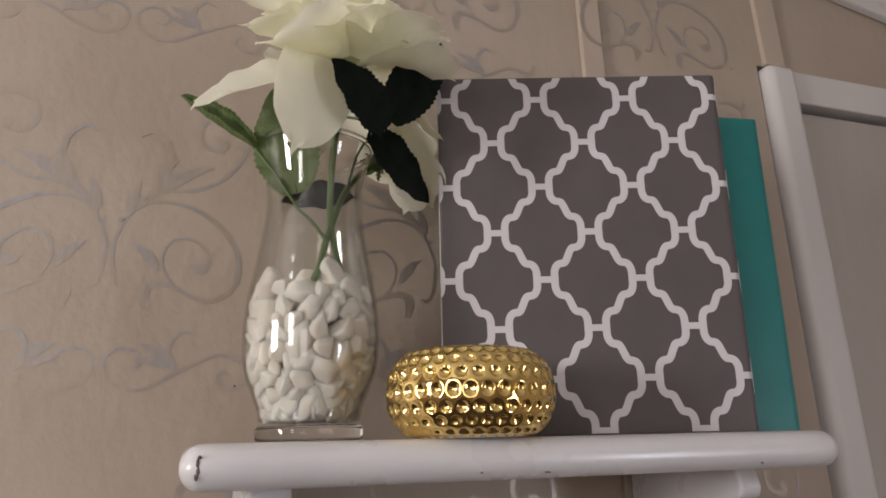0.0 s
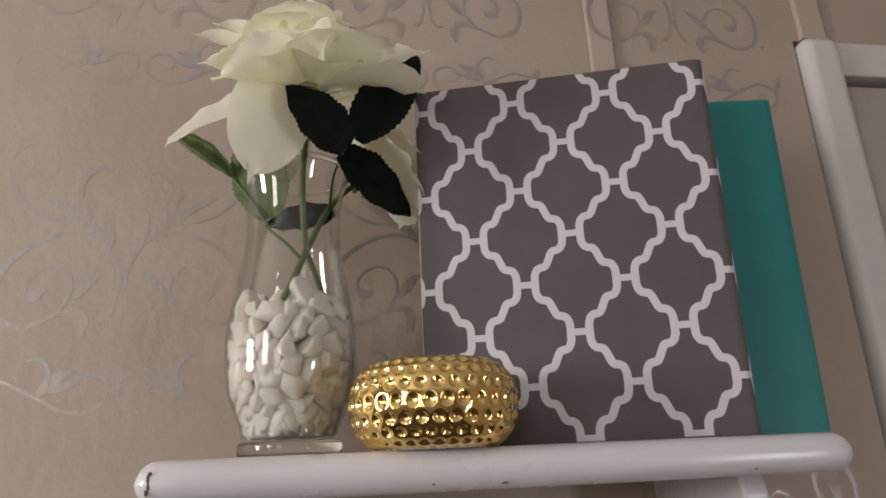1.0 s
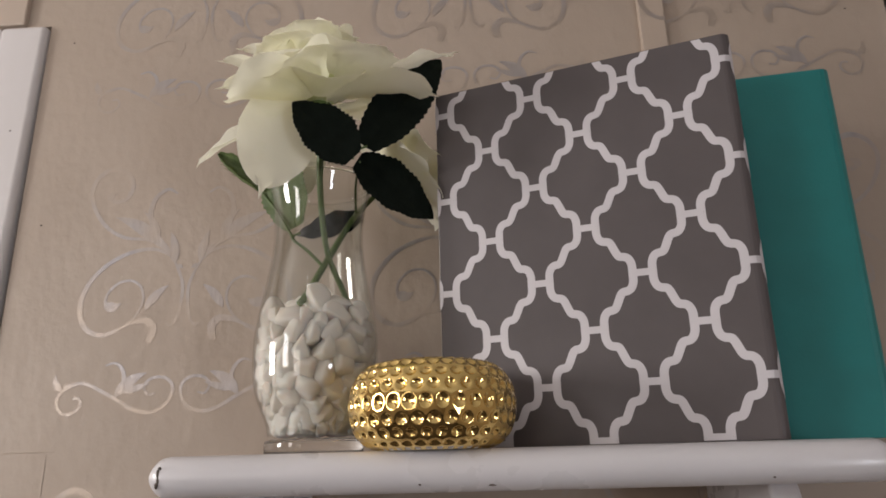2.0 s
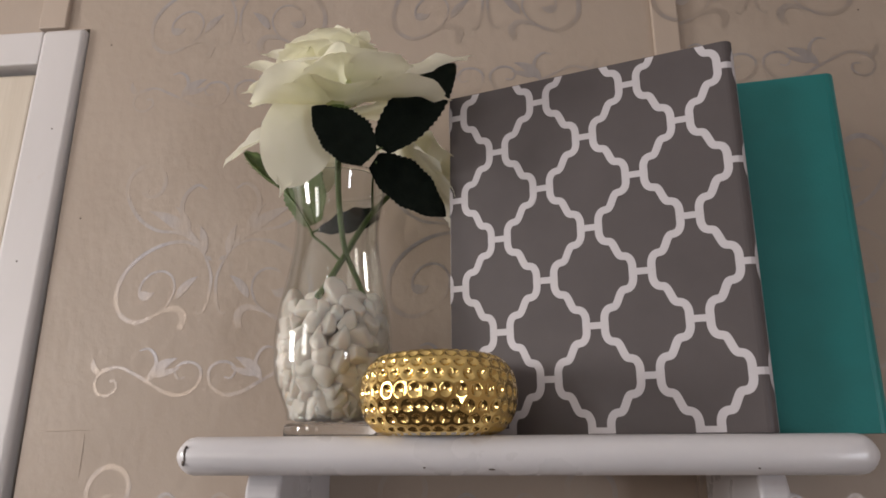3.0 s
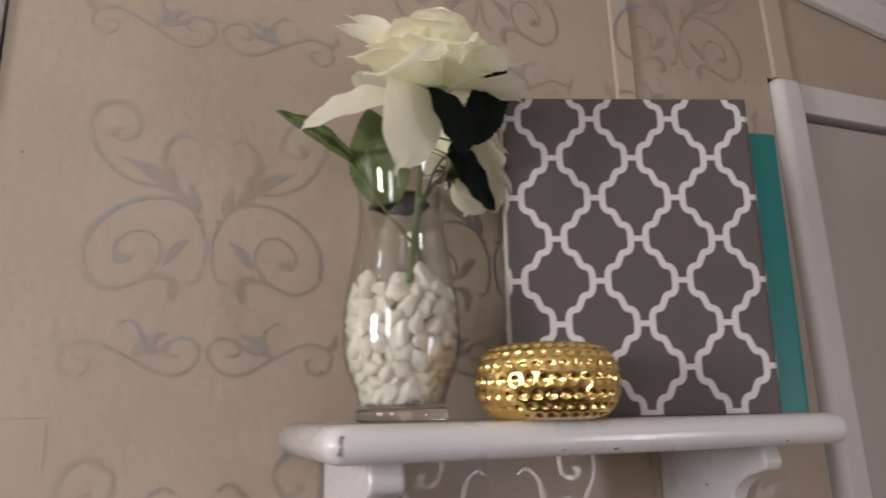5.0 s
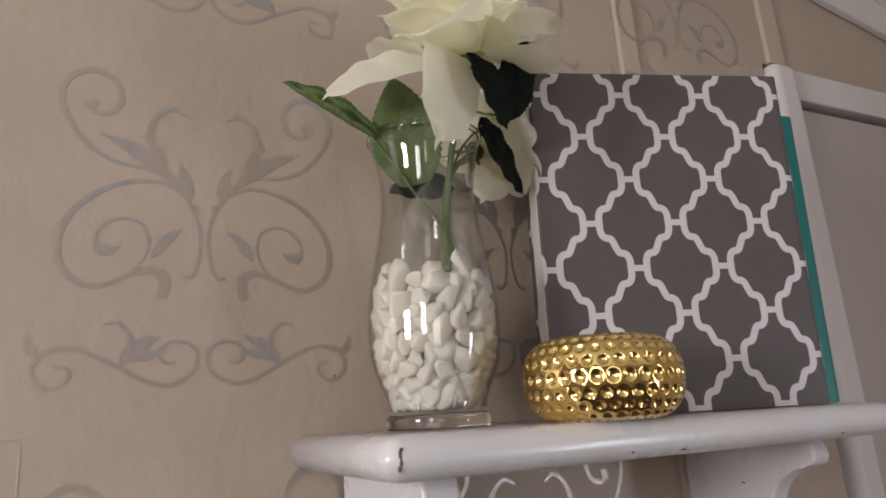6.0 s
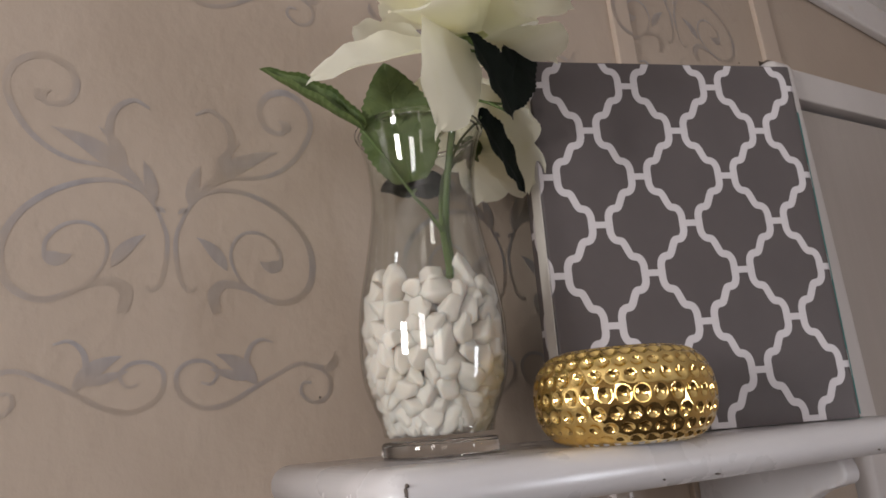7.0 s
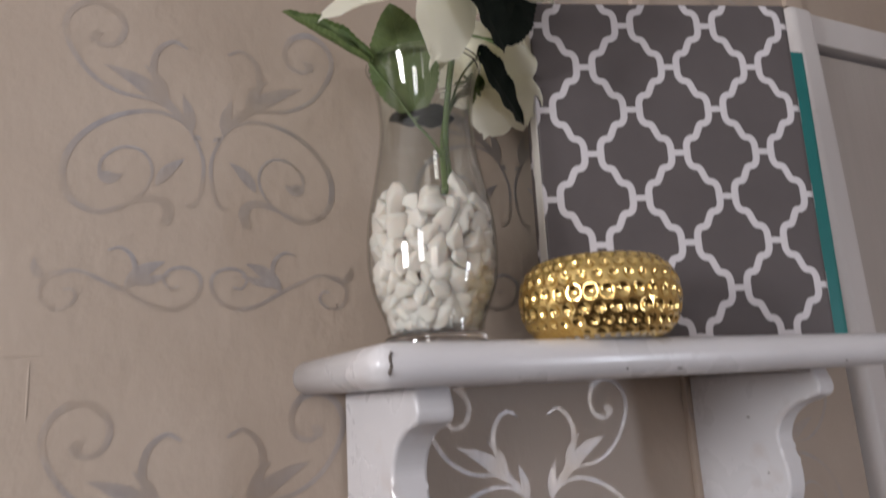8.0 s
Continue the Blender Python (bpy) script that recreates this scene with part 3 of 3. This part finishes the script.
# ---- glass vase ----
VX, VY = 0.1097, 0.5320
OUTER = [(0.0, 0.0), (0.0365, 0.0), (0.0380, 0.0015), (0.0380, 0.0085), (0.0362, 0.0105), (0.0358, 0.014), (0.0372, 0.022), (0.0412, 0.032), (0.0464, 0.046), (0.0486, 0.060), (0.0492, 0.075), (0.0486, 0.090), (0.0463, 0.107), (0.0426, 0.126), (0.0390, 0.146), (0.0368, 0.163), (0.0363, 0.177), (0.0373, 0.191), (0.0395, 0.204), (0.0424, 0.214), (0.0440, 0.2195)]


def turned(profile, steps=5):
    out = [tuple(p) for p in smooth_curve(profile, steps)]
    return [(max(r, 0.0), z) for r, z in out]


wall_t = 0.0014
outside = turned(OUTER[5:])
inside = [(r - wall_t, z) for r, z in outside][::-1]
vase = empty("vase", (VX, VY, SZ), label="clear glass hourglass vase with a thick foot, filled with pebbles", category="vase")
bead = [(0.0452, 0.2199), (0.0459, 0.2212), (0.0455, 0.2228), (0.0438, 0.2236), (0.0422, 0.2228), (0.0418, 0.2212)]
foot = [(0.0, 0.0003), (0.0350, 0.0003), (0.0366, 0.0005), (0.0376, 0.0012), (0.0380, 0.0022), (0.0380, 0.0078), (0.0377, 0.0092), (0.0371, 0.0101), (0.0366, 0.0106), (0.0340, 0.0112), (0.0310, 0.0110), (0.0, 0.0108)]
bm = lathe(bmesh.new(), outside + inside + [outside[0]], 96)
part("glass_body", bm, THIN_GLASS, vase, smooth=True)
part("glass_foot", lathe(bmesh.new(), foot, 96), GLASS, vase, "thick clear glass foot", smooth=True)
bm = lathe(bmesh.new(), [(0.0424, 0.2197), (0.0444, 0.2197)] + bead + [(0.0424, 0.2197)], 96)
part("glass_rim", bm, GLASS, vase, "rounded clear glass rim", smooth=True)

# ---- pebbles ----


def inner_radius(z):
    for (r0, z0), (r1, z1) in zip(OUTER[4:], OUTER[5:]):
        if z0 <= z <= z1:
            return r0 + (r1 - r0) * (z - z0) / (z1 - z0) - wall_t - 0.0002
    return 0.033


def pebble_mesh(seed):
    """A tumbled, slightly flat stone with blunt facets."""
    rnd = random.Random(seed)
    bm = bmesh.new()
    bmesh.ops.create_icosphere(bm, subdivisions=3, radius=1.0)
    cuts = [(Vector([rnd.gauss(0, 1) for _ in range(3)]).normalized(), rnd.uniform(0.52, 0.80)) for _ in range(11)]
    scale = Vector((rnd.uniform(1.05, 1.4), rnd.uniform(0.85, 1.05), rnd.uniform(0.68, 0.85)))
    for v in bm.verts:
        p = v.co.copy()
        for n, d in cuts:
            over = p.dot(n) - d
            if over > 0:
                p -= n * over * 0.97
        p += 0.035 * noise.noise_vector(p * 2.3 + Vector((seed, 0, 0)))
        v.co = Vector((p.x * scale.x, p.y * scale.y, p.z * scale.z)) * 1.12
    return mesh_of(bm, "pebble", PEBBLE, True)


rng = np.random.default_rng(5)
N = 330
rad = rng.uniform(0.0062, 0.0104, N)
pos = np.zeros((N, 3))
pos[:, 2] = np.linspace(0.018, 0.185, N)
ang, rr = rng.uniform(0, 2 * math.pi, N), 0.036 * np.sqrt(rng.uniform(0, 1, N))
pos[:, 0], pos[:, 1] = rr * np.cos(ang), rr * np.sin(ang)
for it in range(260):
    pos[:, 2] -= 0.0004
    diff = pos[:, None] - pos[None]
    dist = np.linalg.norm(diff, axis=2) + np.eye(N)
    over = np.maximum(0, (rad[:, None] + rad[None]) * 0.92 - dist) * (1 - np.eye(N))
    pos += (diff / dist[..., None] * over[..., None]).sum(1) * 0.32
    lim = np.array([inner_radius(min(max(z, 0.013), 0.2)) for z in pos[:, 2]]) - rad * 0.88
    d = np.hypot(pos[:, 0], pos[:, 1]) + 1e-9
    k = np.minimum(1, lim / d)
    pos[:, 0] *= k
    pos[:, 1] *= k
    pos[:, 2] = np.maximum(pos[:, 2], 0.0128 + rad * 0.85)
PEBBLES = [pebble_mesh(i) for i in range(9)]
for i in range(N):
    if pos[i, 2] > 0.1125:
        continue
    data = PEBBLES[i % 9]
    spin = Euler(rng.uniform(0, 6.28, 3)).to_matrix() * (rad[i] * 1.16)
    cloud = np.array([spin @ v.co for v in data.vertices])
    at = pos[i].copy()
    for it in range(3):
        p = cloud + at
        out = np.hypot(p[:, 0], p[:, 1]) - np.array([inner_radius(min(max(z, 0.0105), 0.2)) for z in p[:, 2]])
        if out.max() > 0:
            at[:2] -= at[:2] / (np.hypot(*at[:2]) + 1e-9) * out.max()
    at[2] += max(0, 0.0130 - (cloud[:, 2] + at[2]).min())
    ob = new("pebble", data)
    ob.matrix_world = Matrix.Translation((VX + at[0], VY + at[1], SZ + at[2])) @ spin.to_4x4()
    tagged(ob, "small smooth white stone lying in the glass vase", "pebble", "pebbles in the vase")

# ---- silk roses ----


def petal(length, width, open0, open1, cup, curl, seed, waves=0.0016, point=0.0, taper=0.0, root=0.16):
    """A petal that grows from the origin up z and leans out along x: its lean goes from open0 to open1 degrees, its sides cup in, its rim rolls out."""
    nu, nv = 16, 18
    bm, grid = bmesh.new(), []
    off = Vector((seed * 3.7, seed * 1.3, 0))
    p, step = Vector((0, 0, 0)), length / nv
    for j in range(nv + 1):
        v = j / nv
        lean = radians(open0 + (open1 - open0) * v ** 1.3 + curl * max(0, v - 0.72) / 0.28)
        if j:
            p = p + Vector((math.sin(lean), 0, math.cos(lean))) * step
        normal = Vector((-math.cos(lean), 0, math.sin(lean)))
        w = width / 2 * (root + (1 - root) * min(1, v / 0.62) ** 0.8) * math.sqrt(max(0.0, 1 - max(0, (v - 0.55) / 0.45) ** 3 * 0.93))
        w *= 1 - taper * max(0, v - 0.45) / 0.55 * 0.62
        row = []
        for i in range(nu + 1):
            u = -1 + 2 * i / nu
            q = p + Vector((0, u * w, 0)) + normal * cup * w * u * u * (1 - 0.55 * v)
            tip = point * max(0, v - 0.6) / 0.4 * max(0, 1 - abs(u) * 2.2)
            q += Vector((math.sin(lean), 0, math.cos(lean))) * tip
            edge = max(abs(u) ** 3, v ** 5)
            q += normal * waves * (edge * 2.6 * noise.noise(q * 60 + off) + 0.8 * (0.3 + v) * noise.noise(q * 26 + off * 2)) - normal * 0.1 * curl / 60 * w * abs(u) ** 4 * v
            row.append(bm.verts.new(q))
        grid.append(row)
    for a, b in zip(grid, grid[1:]):
        for i in range(nu):
            bm.faces.new((a[i], a[i + 1], b[i + 1], b[i]))
    return bm


def thick(bm, t):
    bmesh.ops.recalc_face_normals(bm, faces=bm.faces)
    bmesh.ops.solidify(bm, geom=bm.faces[:], thickness=t)
    return bm


def leaf_blade(length, width, fold, droop, teeth=17, curl=0.0):
    """A serrated blade along x from the origin, folded on its midrib, its tip drooping."""
    nu, nv = 8, teeth * 2
    bm, grid = bmesh.new(), []
    for j in range(nv + 1):
        v = j / nv
        w = width / 2 * math.sin(math.pi * min(1, v * 0.94 + 0.06) ** 0.85) ** 0.75 if v < 1 else width * 0.01
        w *= 1.0 + (0.045 if j % 2 else -0.025)
        row = []
        for i in range(nu + 1):
            u = -1 + 2 * i / nu
            roll = curl * u
            y = w * (math.sin(roll) / curl if curl else u)
            z = fold * w * abs(u) - droop * length * v * v + (w * (1 - math.cos(roll)) / curl if curl else 0) + 0.0010 * math.sin(v * 22) * abs(u)
            row.append(bm.verts.new((length * v, y, z)))
        grid.append(row)
    for a, b in zip(grid, grid[1:]):
        for i in range(nu):
            bm.faces.new((a[i], a[i + 1], b[i + 1], b[i]))
    return bm


def aim(base, tip, face):
    """The pose with its x axis from base to tip and its z axis as near as can be to face."""
    x = (Vector(tip) - Vector(base)).normalized()
    y = Vector(face).cross(x).normalized()
    z = x.cross(y)
    m = Matrix((x, y, z)).transposed().to_4x4()
    m.translation = base
    return m


def put(bm, m):
    bmesh.ops.transform(bm, matrix=m, verts=bm.verts[:])
    return bm


def rose(name, label, base, axis, rings, hanging, stem_points, stem_radii, leaves, twigs, seed):
    root = empty(name, stem_points[0], label=label, category="flower", group="silk roses in the vase")
    rnd = random.Random(seed)
    turn = Vector((0, 0, 1)).rotation_difference(Vector(axis).normalized()).to_matrix().to_4x4()
    place = Matrix.Translation(base) @ turn
    k = 0
    for count, length, width, o0, o1, cup, curl, lift, phase in rings:
        for i in range(count):
            a = phase + 360.0 / count * i + rnd.uniform(-12, 12)
            f = rnd.uniform(0.84, 1.12)
            bm = petal(length * f, width * rnd.uniform(0.92, 1.08), o0, o1 + rnd.uniform(-14, 12), cup, curl * rnd.uniform(0.5, 1.3), seed + k, waves=0.0024, point=rnd.uniform(0.002, 0.007) if length > 0.05 else 0.001, taper=rnd.uniform(0.0, 0.3))
            put(bm, place @ pose(0, 0, lift, 0, 0, a) @ Matrix.Translation((0.002, 0, 0)))
            part("petal", local(bm, root), PETAL if curl else PETAL_BASE, root, smooth=True)
            k += 1
    for b, t, face, length, width, cup, curl, taper, point, foot in hanging:
        bm = petal(length, width, 0, 14, cup, curl, seed + 60 + k, waves=0.0021, point=point, taper=taper, root=foot)
        # petals grow up z and lean out along x: turn them to hang from b to t
        m = aim(b, t, face) @ Matrix(((0, 0, 1, 0), (0, 1, 0, 0), (-1, 0, 0, 0), (0, 0, 0, 1)))
        put(bm, m)
        part("petal", local(bm, root), PETAL, root, smooth=True)
        k += 1
    part("stem", local(tube(bmesh.new(), stem_points, stem_radii, 10), root), STEM, root, smooth=True)
    for pts, radii in twigs:
        part("twig", local(tube(bmesh.new(), pts, radii, 8), root), STEM, root, smooth=True)
    for a in (150, 215, 275, 330, 30, 90):
        sepal = leaf_blade(0.011, 0.0060, 0.1, 0.25, teeth=4)
        put(sepal, place @ pose(0, 0, -0.004, 0, 0, a) @ pose(0.004, 0, 0, 0, 18, 0))
        part("sepal", local(thick(sepal, 0.0004), root), STEM, root)
    part("calyx", local(put(lathe(bmesh.new(), [(0.0, -0.012), (0.004, -0.010), (0.0075, -0.003), (0.009, 0.004), (0.0, 0.006)], 16), place), root), STEM, root, smooth=True)
    for b, t, face, width, fold, droop, curl, mat in leaves:
        bm = leaf_blade((Vector(t) - Vector(b)).length, width, fold, droop, curl=curl)
        put(bm, aim(b, t, face))
        blade = part("leaf", local(thick(bm, 0.0005), root), mat, root, smooth=False)
        if mat is LEAF:
            # raised midrib and side veins
            span = (Vector(t) - Vector(b)).length
            rib = tube(bmesh.new(), [(span * v, 0, -droop * span * v * v + 0.0003) for v in (0.0, 0.25, 0.5, 0.75, 0.97)], [0.0008, 0.0003], 6, 3)
            part("midrib", local(put(rib, aim(b, t, face)), root), STEM, blade, "paler raised midrib", smooth=True)
            for v in (0.18, 0.32, 0.46, 0.60, 0.74):
                for side in (1, -1):
                    reach = width * 0.33 * math.sin(math.pi * v ** 0.85)
                    z0 = -droop * span * v * v
                    rise = lambda y: (fold * y + (y * y * curl / width if curl else 0)) + z0 + 0.0004
                    vein = tube(bmesh.new(), [(span * v + y * 0.8, side * y, rise(y)) for y in (0.0, reach * 0.5, reach)], [0.00035, 0.0002], 5, 2)
                    part("vein", local(put(vein, aim(b, t, face)), root), STEM, blade, smooth=True)
    return root


HEAD = Vector((0.121, 0.476, 1.795))
RINGS = [
    (2, 0.036, 0.030, -10, 0, 1.0, 5, 0.036, 20),
    (3, 0.044, 0.040, -2, 10, 0.8, 30, 0.030, 70),
    (3, 0.050, 0.050, 6, 26, 0.55, 60, 0.024, 25),
    (4, 0.056, 0.054, 16, 44, 0.40, 60, 0.016, 60),
    (6, 0.040, 0.050, 36, 54, 0.50, 0, -0.002, 0),
    (5, 0.066, 0.060, 32, 62, 0.28, 50, 0.009, 12),
    (5, 0.070, 0.060, 54, 84, 0.22, 36, 0.006, 48),
]
rose("rose", "large open ivory silk rose with dark serrated leaves", HEAD, (0.03, -0.10, 1), RINGS,
     [((0.0995, 0.466, 1.799), (0.0870, 0.446, 1.7225), (0.34, -1, -0.1), 0.078, 0.064, 0.20, 12, 0.62, 0.010, 0.80),
      ((0.098, 0.478, 1.790), (0.019, 0.486, 1.770), (-0.25, -0.72, 0.62), 0.086, 0.044, 0.60, 14, 0.70, 0.006, 0.35),
      ((0.118, 0.498, 1.795), (0.096, 0.507, 1.735), (-0.5, -0.8, 0.1), 0.062, 0.048, 0.2, 10, 0.9, 0.004, 0.16),
      ((0.128, 0.466, 1.798), (0.2002, 0.4887, 1.8259), (-0.1, -0.12, 1), 0.087, 0.062, 0.3, 30, 0.35, 0.008, 0.3),
      ((0.133, 0.482, 1.802), (0.218, 0.5257, 1.8864), (-0.4, -0.8, 0.45), 0.133, 0.052, 0.25, 8, 0.8, 0.01, 0.3),
      ((0.112, 0.464, 1.798), (0.0529, 0.4584, 1.8214), (0.2, -0.05, 1), 0.066, 0.056, 0.25, 24, 0.75, 0.008, 0.4),
      ((0.11, 0.474, 1.808), (0.0483, 0.4744, 1.8517), (0.55, -0.1, 0.8), 0.078, 0.036, 0.35, 16, 0.85, 0.008, 0.16),
      ((0.112, 0.478, 1.812), (0.0631, 0.4849, 1.8671), (0.65, 0.1, 0.75), 0.076, 0.032, 0.35, 14, 0.9, 0.008, 0.16),
      ((0.116, 0.458, 1.796), (0.0654, 0.4279, 1.7949), (0.45, 0.35, 0.8), 0.061, 0.074, 0.55, 26, 0.1, 0.003, 0.5),
      ((0.12, 0.456, 1.796), (0.1006, 0.4231, 1.8038), (0.05, 0.65, 0.75), 0.041, 0.08, 0.6, 26, 0.1, 0.003, 0.5),
      ((0.126, 0.458, 1.796), (0.139, 0.4331, 1.8037), (-0.4, 0.4, 0.8), 0.03, 0.068, 0.5, 26, 0.1, 0.003, 0.5),
      ((0.126, 0.49, 1.8), (0.165, 0.556, 1.838), (-0.4, -0.5, 0.8), 0.088, 0.064, 0.2, 20, 0.3, 0.005, 0.16),
      ((0.115, 0.49, 1.8), (0.085, 0.553, 1.842), (0.3, -0.5, 0.8), 0.084, 0.064, 0.2, 20, 0.3, 0.005, 0.16),
      ((0.12, 0.462, 1.802), (0.1081, 0.4493, 1.8417), (0.05, 0.95, 0.3), 0.045, 0.078, 0.5, 18, 0.7, 0.006, 0.4),
      ((0.115, 0.464, 1.802), (0.0824, 0.4543, 1.8418), (0.5, 0.8, 0.3), 0.054, 0.066, 0.5, 30, 0.3, 0.003, 0.4),
      ((0.126, 0.464, 1.802), (0.1362, 0.4594, 1.8441), (-0.5, 0.8, 0.3), 0.045, 0.066, 0.5, 30, 0.4, 0.004, 0.4)],
     [(0.141, 0.549, SZ + 0.095), (0.130, 0.534, 1.660), (0.1195, 0.519, 1.690), (0.117, 0.501, 1.735), (0.120, 0.484, 1.780), (0.121, 0.477, 1.795)], [0.0022, 0.0023, 0.0024, 0.0026, 0.0026],
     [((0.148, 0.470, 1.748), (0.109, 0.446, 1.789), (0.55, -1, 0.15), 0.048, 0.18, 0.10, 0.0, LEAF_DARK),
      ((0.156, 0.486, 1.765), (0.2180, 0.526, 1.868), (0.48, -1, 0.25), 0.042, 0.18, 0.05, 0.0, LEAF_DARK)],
     [([(0.1185, 0.490, 1.765), (0.135, 0.480, 1.759), (0.149, 0.471, 1.749)], [0.0011, 0.0010, 0.0009]),
      ([(0.135, 0.480, 1.759), (0.148, 0.482, 1.761), (0.157, 0.487, 1.766)], [0.0010, 0.0010, 0.0009])], 3)
RINGS_B = [
    (3, 0.024, 0.024, 0, 8, 0.9, 10, 0.020, 0),
    (4, 0.032, 0.034, 8, 34, 0.7, 35, 0.013, 30),
    (5, 0.049, 0.048, 26, 64, 0.40, 40, 0.006, 10),
    (6, 0.062, 0.058, 50, 92, 0.25, 30, 0.0, 45),
]
rose("rose", "smaller ivory silk rose drooping behind the vase with green leaves", (0.166, 0.553, 1.758), (0.50, 0.10, 0.45), RINGS_B, [],
     [(0.1045, 0.4945, SZ + 0.107), (0.109, 0.502, 1.652), (0.1185, 0.5225, 1.682), (0.133, 0.543, 1.720), (0.147, 0.552, 1.742), (0.163, 0.553, 1.756)], [0.0027, 0.0027, 0.0026, 0.0024, 0.0022],
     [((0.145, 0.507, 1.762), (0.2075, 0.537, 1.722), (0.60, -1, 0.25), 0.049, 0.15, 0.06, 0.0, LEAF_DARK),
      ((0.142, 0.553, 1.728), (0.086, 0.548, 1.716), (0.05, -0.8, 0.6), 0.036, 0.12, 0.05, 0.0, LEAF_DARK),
      ((0.094, 0.517, 1.711), (0.072, 0.505, 1.789), (-0.72, -1, 0.1), 0.052, 0.12, 0.03, 0.0, LEAF),
      ((0.062, 0.520, 1.745), (0.005, 0.565, 1.803), (-0.2, -0.8, 0.5), 0.027, 0.2, 0.02, 1.9, LEAF)],
     [([(0.1165, 0.519, 1.677), (0.104, 0.515, 1.690), (0.092, 0.513, 1.700), (0.097, 0.518, 1.706)], [0.0015, 0.0013, 0.0011, 0.0010]),
      ([(0.093, 0.514, 1.700), (0.076, 0.519, 1.727), (0.061, 0.521, 1.746)], [0.0011, 0.0010, 0.0009]),
      ([(0.138, 0.546, 1.730), (0.141, 0.528, 1.750), (0.148, 0.507, 1.762)], [0.0011, 0.0010, 0.0009])], 41)

# the shelf sags forward a little, and everything on it leans with it
SAG = Matrix.Translation((0, 0.455, SZ)) @ Matrix.Rotation(0.03, 4, "X") @ Matrix.Translation((0, -0.455, -SZ))
for ob in scene.collection.objects:
    if ob.name.split(".")[0] == "rose":
        ob.location.z += 0.003
    if ob.parent is None and ob.name.split(".")[0] in ("wall_shelf", "binder", "candle_holder", "vase", "pebble", "rose"):
        ob.matrix_basis = SAG @ ob.matrix_basis
